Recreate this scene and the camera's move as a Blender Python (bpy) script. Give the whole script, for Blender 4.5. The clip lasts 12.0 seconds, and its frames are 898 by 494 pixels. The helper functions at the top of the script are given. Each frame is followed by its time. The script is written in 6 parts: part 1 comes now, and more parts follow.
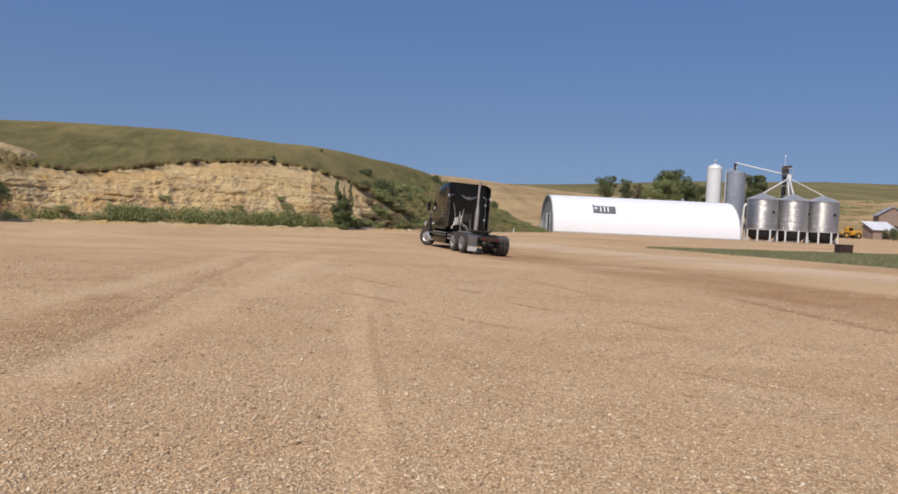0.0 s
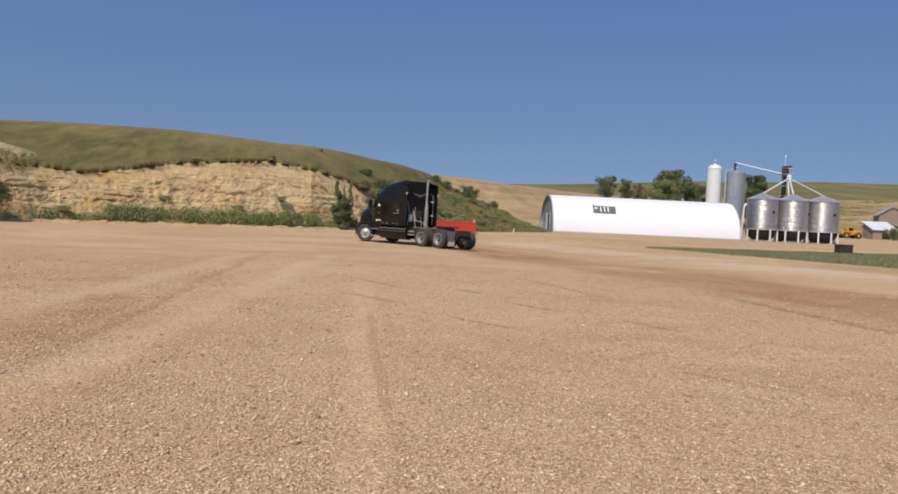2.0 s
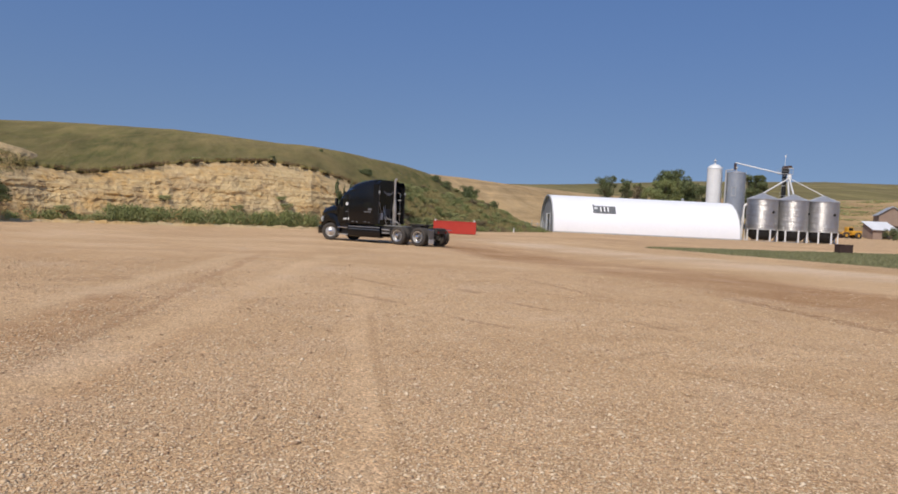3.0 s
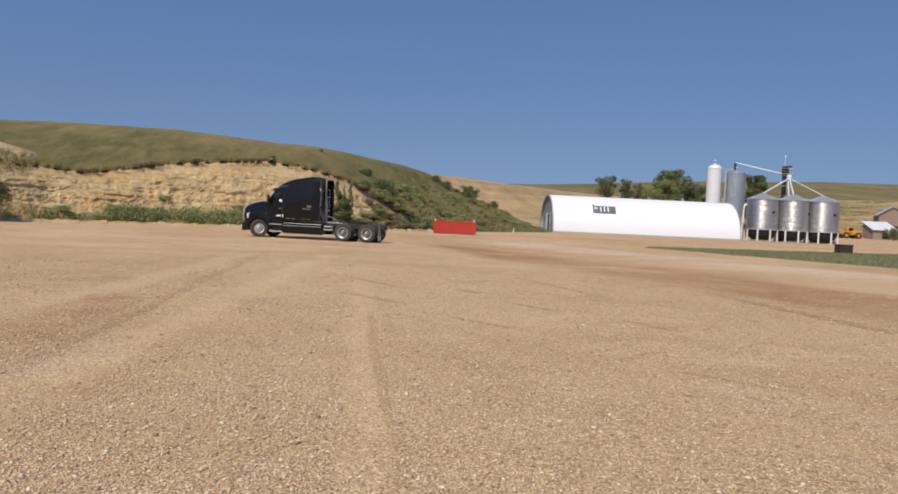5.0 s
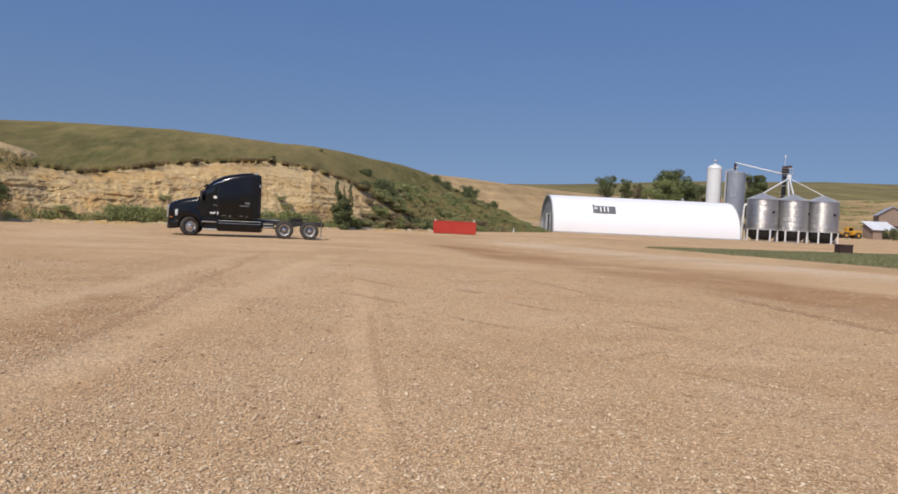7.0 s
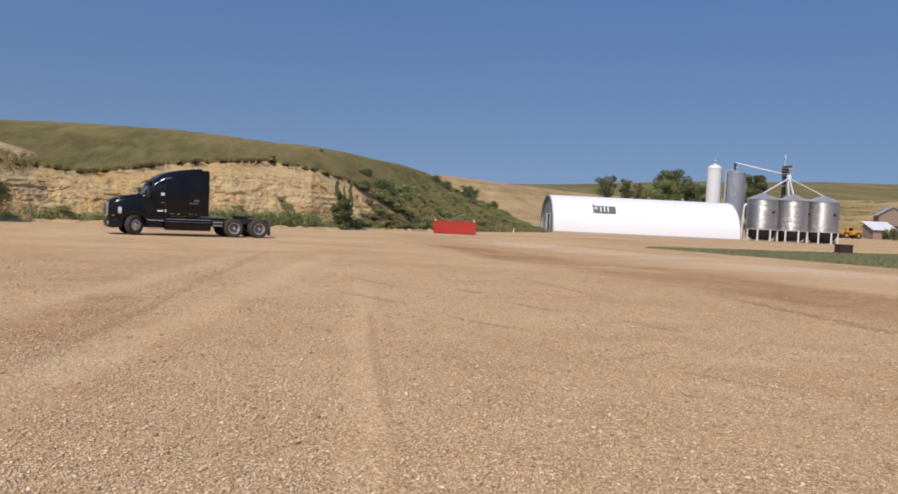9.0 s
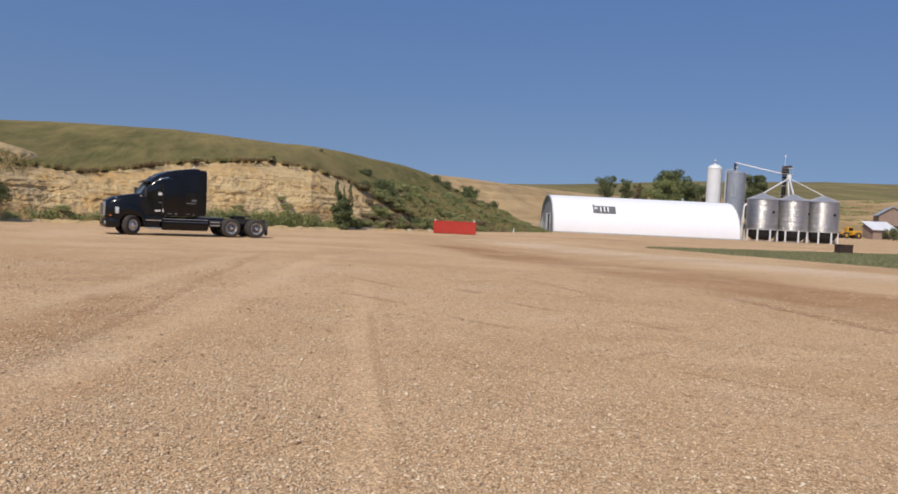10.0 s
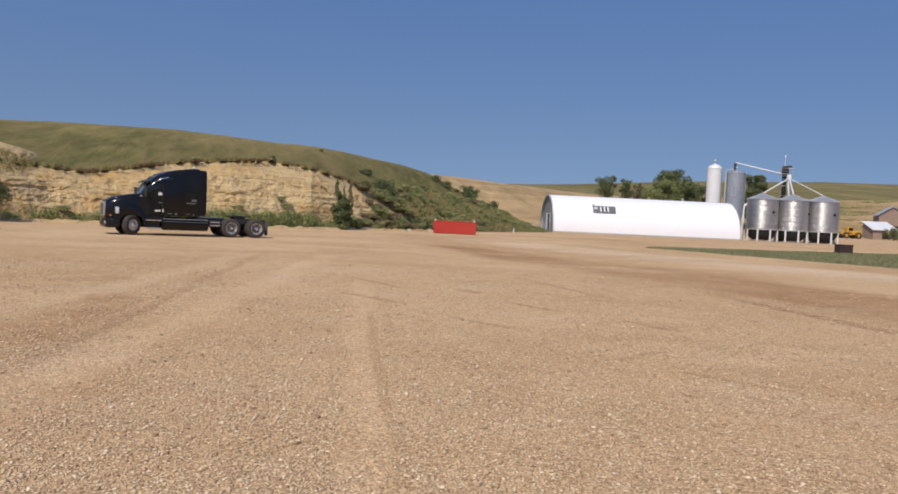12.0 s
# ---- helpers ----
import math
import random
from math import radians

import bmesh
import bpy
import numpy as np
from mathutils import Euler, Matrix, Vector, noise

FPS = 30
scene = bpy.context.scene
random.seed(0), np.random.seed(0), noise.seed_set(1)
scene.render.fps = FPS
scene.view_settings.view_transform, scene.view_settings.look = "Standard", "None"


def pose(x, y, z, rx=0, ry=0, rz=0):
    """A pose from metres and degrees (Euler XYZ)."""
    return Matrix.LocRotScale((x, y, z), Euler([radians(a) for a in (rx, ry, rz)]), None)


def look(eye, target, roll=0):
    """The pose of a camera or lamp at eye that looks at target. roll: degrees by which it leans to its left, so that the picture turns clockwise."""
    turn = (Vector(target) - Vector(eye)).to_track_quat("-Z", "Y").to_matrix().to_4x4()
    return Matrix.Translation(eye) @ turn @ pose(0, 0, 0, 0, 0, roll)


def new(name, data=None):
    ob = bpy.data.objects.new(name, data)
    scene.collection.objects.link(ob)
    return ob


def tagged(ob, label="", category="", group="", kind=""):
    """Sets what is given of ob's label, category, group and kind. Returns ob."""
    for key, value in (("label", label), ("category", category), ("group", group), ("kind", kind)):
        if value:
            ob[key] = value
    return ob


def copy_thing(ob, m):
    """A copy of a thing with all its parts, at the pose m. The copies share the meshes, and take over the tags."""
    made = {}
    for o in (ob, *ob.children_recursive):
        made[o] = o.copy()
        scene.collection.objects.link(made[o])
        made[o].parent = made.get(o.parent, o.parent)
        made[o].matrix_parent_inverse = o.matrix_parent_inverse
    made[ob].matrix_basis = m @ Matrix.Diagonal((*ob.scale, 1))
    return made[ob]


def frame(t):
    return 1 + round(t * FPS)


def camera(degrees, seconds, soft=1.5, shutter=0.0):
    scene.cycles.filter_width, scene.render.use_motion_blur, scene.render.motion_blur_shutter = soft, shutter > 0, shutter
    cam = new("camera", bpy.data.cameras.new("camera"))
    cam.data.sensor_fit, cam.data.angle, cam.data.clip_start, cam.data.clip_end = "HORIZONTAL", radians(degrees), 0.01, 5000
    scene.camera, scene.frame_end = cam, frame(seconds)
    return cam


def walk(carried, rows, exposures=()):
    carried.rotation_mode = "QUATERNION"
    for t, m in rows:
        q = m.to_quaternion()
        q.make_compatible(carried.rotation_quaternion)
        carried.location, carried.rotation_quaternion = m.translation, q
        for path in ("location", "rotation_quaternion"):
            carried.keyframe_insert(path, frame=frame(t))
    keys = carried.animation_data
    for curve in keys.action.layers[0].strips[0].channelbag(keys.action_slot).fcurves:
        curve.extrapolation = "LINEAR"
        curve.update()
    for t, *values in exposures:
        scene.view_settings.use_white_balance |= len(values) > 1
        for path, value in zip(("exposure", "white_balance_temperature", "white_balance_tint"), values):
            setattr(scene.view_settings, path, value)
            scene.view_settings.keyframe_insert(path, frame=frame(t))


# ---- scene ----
cam = camera(60, 12.0, soft=1.75)
EYE = pose(0, 0, 1.7, 90 - 2.213, 0, 0) @ pose(0, 0, 0, 0, 0, 2.682)
walk(cam, [(0.0, EYE), (12.0, EYE)], exposures=[(0.0, 0.0, 6500, 11), (12.0, 0.0, 6500, 11)])

# ---- daylight ----
SUN_EL, SUN_BEARING = 50.0, 203.0          # sun high behind the viewer
world = bpy.data.worlds.new("sky")
scene.world = world
world.use_nodes = True
wn = world.node_tree
sky = wn.nodes.new("ShaderNodeTexSky")
sky.sky_type, sky.sun_disc = "NISHITA", False
sky.sun_elevation, sky.sun_rotation = radians(SUN_EL), radians(SUN_BEARING)
sky.air_density, sky.dust_density, sky.ozone_density, sky.altitude = 1.0, 0.9, 5.5, 600
# the haze near the horizon is thin: look the sky up a little higher than it is
aim, lift, unit = wn.nodes.new("ShaderNodeTexCoord"), wn.nodes.new("ShaderNodeMapping"), wn.nodes.new("ShaderNodeVectorMath")
lift.inputs["Location"].default_value, unit.operation = (0, 0, 0.24), "NORMALIZE"
wn.links.new(aim.outputs["Generated"], lift.inputs["Vector"])
wn.links.new(lift.outputs[0], unit.inputs[0])
wn.links.new(unit.outputs[0], sky.inputs[0])
# summer dust greys the blue towards the horizon
height, veil = wn.nodes.new("ShaderNodeSeparateXYZ"), wn.nodes.new("ShaderNodeMapRange")
veil.interpolation_type = "SMOOTHSTEP"
veil.inputs["From Min"].default_value, veil.inputs["From Max"].default_value = -0.02, 0.34
wn.links.new(aim.outputs["Generated"], height.inputs[0])
wn.links.new(height.outputs["Z"], veil.inputs["Value"])
tone, haze = wn.nodes.new("ShaderNodeMix"), wn.nodes.new("ShaderNodeMix")
tone.data_type = haze.data_type = "RGBA"
haze.blend_type = "MULTIPLY"
tone.inputs[6].default_value, tone.inputs[7].default_value = (1.15, 0.97, 0.815, 1), (0.99, 1.02, 1.09, 1)
wn.links.new(veil.outputs[0], tone.inputs[0])
haze.inputs[0].default_value = 1.0
wn.links.new(sky.outputs[0], haze.inputs[6])
wn.links.new(tone.outputs[2], haze.inputs[7])
wn.links.new(haze.outputs[2], wn.nodes["Background"].inputs[0])
wn.nodes["Background"].inputs[1].default_value = 0.126
sun = new("sun", bpy.data.lights.new("sun", "SUN"))
sun.data.energy, sun.data.angle, sun.data.color = 3.65, radians(0.53), (1.0, 0.92, 0.80)
b = radians(SUN_BEARING)
sun.matrix_basis = look((0, 0, 60), (-math.sin(b) * 50, -math.cos(b) * 50, 60 - 50 * math.tan(radians(SUN_EL))))


# ---- materials ----
class Nodes:
    """Small builder of node materials."""

    def __init__(self, name, rough=0.6, metal=0.0, spec=0.5):
        self.mat = bpy.data.materials.new(name)
        self.mat.use_nodes = True
        self.t = self.mat.node_tree
        self.bsdf = self.t.nodes["Principled BSDF"]
        self.bsdf.inputs["Roughness"].default_value = rough
        self.bsdf.inputs["Metallic"].default_value = metal
        self.bsdf.inputs["Specular IOR Level"].default_value = spec

    def node(self, kind, operation="", use_clamp=False, data_type="", blend_type=""):
        n = self.t.nodes.new(kind)
        if operation:
            n.operation = operation
        if use_clamp:
            n.use_clamp = True
        if data_type:
            n.data_type, n.blend_type = data_type, blend_type
        return n

    def link(self, a, b):
        self.t.links.new(a, b)

    def coords(self, scale=(1, 1, 1), rot=(0, 0, 0), kind="Object"):
        c = self.node("ShaderNodeTexCoord")
        m = self.node("ShaderNodeMapping")
        m.inputs["Scale"].default_value, m.inputs["Rotation"].default_value = scale, rot
        self.link(c.outputs[kind], m.inputs["Vector"])
        return m.outputs[0]

    def noise(self, vec, scale, detail=4, rough=0.55, distortion=0.0):
        n = self.node("ShaderNodeTexNoise")
        n.inputs["Scale"].default_value, n.inputs["Detail"].default_value = scale, detail
        n.inputs["Roughness"].default_value, n.inputs["Distortion"].default_value = rough, distortion
        self.link(vec, n.inputs["Vector"])
        return n.outputs["Fac"]

    def ramp(self, fac, *stops):
        r = self.node("ShaderNodeValToRGB")
        while len(r.color_ramp.elements) < len(stops):
            r.color_ramp.elements.new(0.5)
        for e, (at, col) in zip(r.color_ramp.elements, stops):
            e.position = at
            e.color = (*col, 1) if len(col) == 3 else (col[0], col[0], col[0], 1)
        self.link(fac, r.inputs[0])
        return r.outputs[0]

    def mix(self, fac, a, b, blend="MIX"):
        m = self.node("ShaderNodeMix", data_type="RGBA", blend_type=blend)
        for v, s in ((fac, m.inputs[0]), (a, m.inputs[6]), (b, m.inputs[7])):
            if isinstance(v, (int, float)):
                s.default_value = v
            elif isinstance(v, tuple):
                s.default_value = (*v, 1)
            else:
                self.link(v, s)
        return m.outputs[2]

    def maths(self, op, a, b=0.0, c=0.0, clamp=False):
        m = self.node("ShaderNodeMath", operation=op, use_clamp=clamp)
        for v, s in zip((a, b, c), m.inputs):
            if isinstance(v, (int, float)):
                s.default_value = v
            else:
                self.link(v, s)
        return m.outputs[0]

    def bump(self, fac, strength, distance, base=None):
        n = self.node("ShaderNodeBump")
        n.inputs["Strength"].default_value, n.inputs["Distance"].default_value = strength, distance
        self.link(fac, n.inputs["Height"])
        if base is not None:
            self.link(base, n.inputs["Normal"])
        self.link(n.outputs[0], self.bsdf.inputs["Normal"])
        return n.outputs[0]

    def colour(self, value):
        if isinstance(value, tuple):
            self.bsdf.inputs["Base Color"].default_value = (*value, 1)
        else:
            self.link(value, self.bsdf.inputs["Base Color"])
        return self


def simple(name, a, b, scale, rough, metal=0.0, bump=0.0, bump_scale=None, spec=0.5):
    """Two tones mixed by noise at two scales, with fine relief and uneven gloss."""
    m = Nodes(name, rough, metal, spec)
    v = m.coords()
    big, fine = m.noise(v, scale, 5), m.noise(v, scale * 9, 3)
    f = m.maths("MULTIPLY_ADD", fine, 0.4, m.maths("MULTIPLY", big, 0.6))
    m.colour(m.ramp(f, (0.3, a), (0.7, b)))
    m.link(m.maths("MULTIPLY_ADD", big, 0.3 * rough, rough * 0.85), m.bsdf.inputs["Roughness"])
    if bump:
        m.bump(m.noise(v, bump_scale or scale * 6, 4), 0.6, bump)
    return m.mat


def segment_mask(m, pos, a, b, width, wobble):
    """1 along the line from a to b on the ground, fading over width metres to its sides."""
    a, b = Vector((*a, 0)), Vector((*b, 0))
    d = (b - a).normalized()
    side = Vector((-d.y, d.x, 0))
    n = m.node("ShaderNodeVectorMath", operation="DOT_PRODUCT")
    m.link(pos, n.inputs[0])
    n.inputs[1].default_value = side
    off = m.maths("ADD", m.maths("SUBTRACT", n.outputs["Value"], a.dot(side)), wobble)
    across = m.maths("SUBTRACT", 1.0, m.maths("DIVIDE", m.maths("ABSOLUTE", off), width), clamp=True)
    across = m.maths("MULTIPLY", across, 1.8, clamp=True)
    n = m.node("ShaderNodeVectorMath", operation="DOT_PRODUCT")
    m.link(pos, n.inputs[0])
    n.inputs[1].default_value = d
    s = m.maths("SUBTRACT", n.outputs["Value"], a.dot(d))
    length = (b - a).length
    fade = m.maths("MINIMUM", m.maths("DIVIDE", s, 0.18 * length, clamp=True),
                   m.maths("DIVIDE", m.maths("SUBTRACT", length, s), 0.18 * length, clamp=True))
    fade = m.maths("MAXIMUM", fade, 0.0)
    return m.maths("MULTIPLY", across, fade, clamp=True)


def make_ground():
    m = Nodes("gravel_ground", 0.95, spec=0.2)
    v = m.coords()
    tone = m.noise(v, 0.09, 5, 0.6, 0.6)
    drag = m.noise(m.coords((0.6, 1.3, 1), (0, 0, 0.5)), 0.3, 6, 0.65, 0.8)
    grit = m.noise(v, 38, 3, 0.7)
    fine = m.noise(v, 9, 4, 0.65)
    base = m.ramp(tone, (0.30, (0.40, 0.258, 0.134)), (0.52, (0.495, 0.33, 0.182)), (0.74, (0.56, 0.395, 0.235)))
    base = m.mix(m.ramp(drag, (0.45, (0.0,)), (0.66, (0.45,))), base, (0.40, 0.25, 0.125))
    wob = m.maths("MULTIPLY_ADD", m.noise(v, 0.3, 4, 0.65), 1.8, -0.9)
    # packed, dusty wheel tracks and bare, darker drag lines
    for a, b, w, col, k in (((-0.35, 4.0), (-0.95, 9.5), 0.20, (0.60, 0.41, 0.235), 0.6),
                            ((-0.85, 8.0), (-2.3, 21.0), 0.32, (0.60, 0.41, 0.235), 0.6),
                            ((-0.10, 4.0), (-0.80, 9.2), 0.075, (0.28, 0.17, 0.08), 0.6),
                            ((-0.62, 7.8), (-1.40, 14.0), 0.09, (0.29, 0.175, 0.085), 0.65),
                            ((-4.2, 6.6), (-5.4, 17.5), 0.16, (0.29, 0.165, 0.08), 1.0),
                            ((-5.1, 14.0), (-7.2, 31.0), 0.22, (0.34, 0.20, 0.10), 0.8),
                            ((-3.6, 5.6), (-4.05, 16.0), 0.40, (0.60, 0.415, 0.24), 0.6),
                            ((-3.95, 14.0), (-4.8, 32.0), 0.5, (0.60, 0.425, 0.25), 0.55),
                            ((-4.95, 7.5), (-6.2, 15.0), 0.75, (0.34, 0.195, 0.092), 1.0),
                            ((-6.2, 10.0), (-7.5, 29.0), 0.5, (0.60, 0.435, 0.265), 0.55),
                            ((-3.1, 5.0), (-3.45, 11.2), 0.30, (0.43, 0.265, 0.135), 0.7),
                            ((-8.3, 16.0), (-7.0, 17.5), 0.55, (0.33, 0.205, 0.105), 0.9),
                            ((-16.0, 26.0), (-2.0, 33.0), 0.8, (0.38, 0.235, 0.12), 0.75),
                            ((-22.0, 40.0), (8.0, 35.0), 0.9, (0.60, 0.43, 0.26), 0.4),
                            ((-20.0, 33.0), (6.0, 45.0), 1.2, (0.40, 0.25, 0.125), 0.5),
                            ((-2.3, 16.4), (-0.7, 14.8), 0.16, (0.26, 0.155, 0.075), 1.0),
                            ((-2.6, 20.6), (-1.0, 18.0), 0.14, (0.28, 0.17, 0.08), 1.0),
                            ((0.1, 18.6), (0.8, 17.6), 0.2, (0.25, 0.15, 0.07), 1.0),
                            ((1.1, 16.2), (2.2, 14.5), 0.14, (0.27, 0.16, 0.08), 1.0),
                            ((3.1, 13.9), (3.9, 12.5), 0.12, (0.26, 0.155, 0.075), 1.0),
                            ((1.8, 23.4), (3.9, 17.4), 0.16, (0.30, 0.18, 0.09), 0.9),
                            ((0.0, 13.4), (1.2, 11.9), 0.10, (0.27, 0.16, 0.08), 1.0),
                            ((2.2, 9.6), (3.0, 10.6), 0.12, (0.30, 0.185, 0.095), 0.95),
                            ((2.7, 9.25), (4.0, 8.05), 0.09, (0.29, 0.18, 0.09), 1.0),
                            ((7.0, 20.0), (8.2, 13.0), 0.30, (0.22, 0.115, 0.05), 1.0),
                            ((-6.0, 58.0), (30.0, 30.0), 1.5, (0.38, 0.225, 0.11), 0.75),
                            ((-1.5, 54.0), (14.4, 9.0), 3.8, (0.28, 0.145, 0.062), 1.0),
                            ((-36.0, 52.0), (-9.0, 15.0), 5.0, (0.43, 0.27, 0.135), 0.6),
                            ((0.5, 66.0), (27.0, 16.0), 3.8, (0.57, 0.445, 0.31), 0.85),
                            ((-20.0, 62.0), (12.0, 70.0), 2.0, (0.40, 0.25, 0.13), 0.7),
                            ((-2.0, 78.0), (60.0, 98.0), 5.0, (0.40, 0.26, 0.14), 0.9),
                            ((20.0, 108.0), (120.0, 165.0), 16.0, (0.40, 0.27, 0.15), 0.9)):
        mask = segment_mask(m, v, a, b, w, m.maths("MULTIPLY", wob, min(1.0, 0.1 + 1.2 * w)))
        broken = m.maths("MULTIPLY", mask, m.maths("MULTIPLY_ADD", m.noise(v, 0.8 / w, 5, 0.7), 2.6, -0.75, clamp=True))
        base = m.mix(m.maths("MULTIPLY", broken, k), base, col)
    base = m.mix(m.ramp(m.noise(v, 0.42, 5, 0.6, 0.5), (0.52, (0.0,)), (0.70, (0.35,))), base, (0.53, 0.395, 0.27))
    shade = m.maths("MULTIPLY_ADD", grit, 0.55, m.maths("MULTIPLY_ADD", fine, 0.35, 0.55))
    pebble = m.node("ShaderNodeTexVoronoi")
    pebble.inputs["Scale"].default_value = 48
    m.link(v, pebble.inputs["Vector"])
    split = m.node("ShaderNodeSeparateColor")
    m.link(pebble.outputs["Color"], split.inputs[0])
    base = m.mix(1.0, base, m.ramp(split.outputs[0], (0.0, (0.70, 0.68, 0.66)), (0.5, (0.98, 0.98, 0.98)), (0.85, (1.15, 1.15, 1.16)), (1.0, (1.5, 1.5, 1.5))), "MULTIPLY")
    base = m.mix(1.0, base, m.mix(shade, (0.5, 0.5, 0.5), (1.15, 1.15, 1.15)), "MULTIPLY")
    # far off, pale grass land takes over from the gravel yard
    far = m.node("ShaderNodeVectorMath", operation="LENGTH")
    m.link(v, far.inputs[0])
    f = m.maths("DIVIDE", m.maths("SUBTRACT", far.outputs["Value"], 190.0), 60.0, clamp=True)
    land = m.ramp(m.noise(v, 0.02, 5), (0.35, (0.20, 0.17, 0.07)), (0.65, (0.36, 0.28, 0.13)))
    m.colour(m.mix(f, base, land))
    n1 = m.bump(m.noise(v, 1.1, 5, 0.6), 0.5, 0.10)
    n2 = m.bump(grit, 0.6, 0.015, n1)
    m.bump(m.maths("SUBTRACT", 1.0, pebble.outputs["Distance"]), 0.8, 0.012, n2)
    return m.mat


def make_cliff():
    """Pale loess in thin beds, with ochre seams, grey slumped silt and dark spots painted as shaded pits."""
    m = Nodes("loess_cliff", 0.95, spec=0.12)
    v = m.coords()
    strata = m.noise(m.coords((0.10, 0.10, 2.0)), 1.0, 6, 0.65, 0.6)
    col = m.ramp(strata, (0.30, (0.43, 0.275, 0.118)), (0.42, (0.53, 0.37, 0.17)), (0.54, (0.62, 0.47, 0.25)), (0.68, (0.53, 0.345, 0.14)), (0.80, (0.64, 0.495, 0.28)))
    blotch = m.noise(v, 0.16, 6, 0.65)
    col = m.mix(m.ramp(blotch, (0.46, (0.0,)), (0.62, (0.6,))), col, (0.62, 0.485, 0.285))
    ochre = m.noise(m.coords((0.2, 0.2, 0.5), (0, 0, 1.0)), 1.0, 5, 0.7, 0.4)
    col = m.mix(m.ramp(ochre, (0.50, (0.0,)), (0.62, (0.7,))), col, (0.56, 0.335, 0.115))
    slump = m.noise(m.coords((0.32, 0.32, 0.55), (0, 0, 0.4)), 1.0, 6, 0.7, 0.8)
    col = m.mix(m.ramp(slump, (0.48, (0.0,)), (0.62, (0.75,))), col, (0.40, 0.295, 0.165))
    thin = m.noise(m.coords((0.16, 0.16, 5.5)), 1.0, 5, 0.7, 0.4)
    col = m.mix(m.ramp(thin, (0.52, (0.0,)), (0.62, (0.55,))), col, (0.40, 0.255, 0.12))
    wash = m.noise(m.coords((2.2, 2.2, 0.30)), 1.0, 6, 0.7, 0.4)
    col = m.mix(m.ramp(wash, (0.52, (0.0,)), (0.66, (0.5,))), col, (0.70, 0.565, 0.35))
    # dark brown spots put the shade of small pits into the colour
    pit_shade = m.noise(m.coords((1, 1, 1.5)), 1.5, 5, 0.75)
    col = m.mix(m.ramp(pit_shade, (0.56, (0.0,)), (0.65, (0.75,))), col, (0.24, 0.15, 0.075))
    m.colour(col)
    n1 = m.bump(thin, 0.6, 0.12)
    m.bump(m.noise(v, 3.2, 8, 0.75), 0.8, 0.16, n1)
    return m.mat


def make_grass_hill(name, greens, dry, dry_amount, scale, streak=0.0, crest=0.0):
    m = Nodes(name, 0.9, spec=0.15)
    v = m.coords()
    turn, squeeze = m.coords(rot=(0, 0, -0.245)), m.node("ShaderNodeMapping")
    squeeze.inputs["Scale"].default_value = (1, 0.13, 1)       # tufts lie in swathes that run down the slope
    m.link(turn, squeeze.inputs["Vector"])
    down = squeeze.outputs[0]
    big = m.noise(down, 0.07 * scale, 6, 0.6, 0.5)
    tuft = m.noise(down, 0.8 * scale, 6, 0.75)
    col = m.ramp(big, (0.35, greens[0]), (0.55, greens[1]), (0.7, greens[2]))
    col = m.mix(m.ramp(tuft, (0.5 - dry_amount, (0.0,)), (0.75 - dry_amount, (0.8,))), col, dry)
    if crest:      # grass cures to straw towards the windy crest
        sep = m.node("ShaderNodeSeparateXYZ")
        m.link(v, sep.inputs[0])
        up = m.maths("MULTIPLY_ADD", big, 5.0, m.maths("MULTIPLY", sep.outputs[2], 1.0))
        col = m.mix(m.ramp(m.maths("DIVIDE", m.maths("SUBTRACT", up, 10.2), 5.5), (0.0, (0.0,)), (1.0, (crest,))), col, (0.30, 0.23, 0.095))
    if streak:
        col = m.mix(m.ramp(m.noise(m.coords((0.012, 0.10, 0.5)), 1.0, 6, 0.65), (0.45, (0.0,)), (0.6, (streak,))), col, tuple(c * 0.6 for c in greens[1]))
    col = m.mix(m.ramp(m.noise(down, 0.30 * scale, 5, 0.7), (0.56, (0.0,)), (0.72, (0.35,))), col, tuple(c * 0.55 for c in greens[0]))
    mott = m.noise(down, 0.45 * scale, 9, 0.72, 0.4)
    col = m.mix(1.0, col, m.ramp(mott, (0.34, (0.74, 0.74, 0.72)), (0.5, (0.98, 0.98, 0.98)), (0.66, (1.22, 1.20, 1.16))), "MULTIPLY")
    m.colour(col)
    n1 = m.bump(tuft, 0.8, 0.4 / scale)
    m.bump(m.noise(v, 5 * scale, 4, 0.7), 0.6, 0.08 / scale, n1)
    return m.mat


def make_leaf(name, a, b):
    m = Nodes(name, 0.7, spec=0.25)
    g = m.node("ShaderNodeNewGeometry")
    v = m.coords()
    f = m.maths("MULTIPLY_ADD", g.outputs["Random Per Island"], 0.65, m.maths("MULTIPLY", m.noise(v, 0.7, 3), 0.35))
    m.colour(m.ramp(f, (0.15, a), (0.85, b)))
    m.bsdf.inputs["Subsurface Weight"].default_value = 0.0
    return m.mat


def make_stones():
    m = Nodes("loose_stones", 0.85, spec=0.25)
    g = m.node("ShaderNodeNewGeometry")
    m.colour(m.ramp(g.outputs["Random Per Island"], (0.0, (0.30, 0.19, 0.11)), (0.3, (0.53, 0.36, 0.215)),
                    (0.55, (0.63, 0.45, 0.27)), (0.8, (0.60, 0.455, 0.295)), (0.96, (0.80, 0.64, 0.44))))
    return m.mat


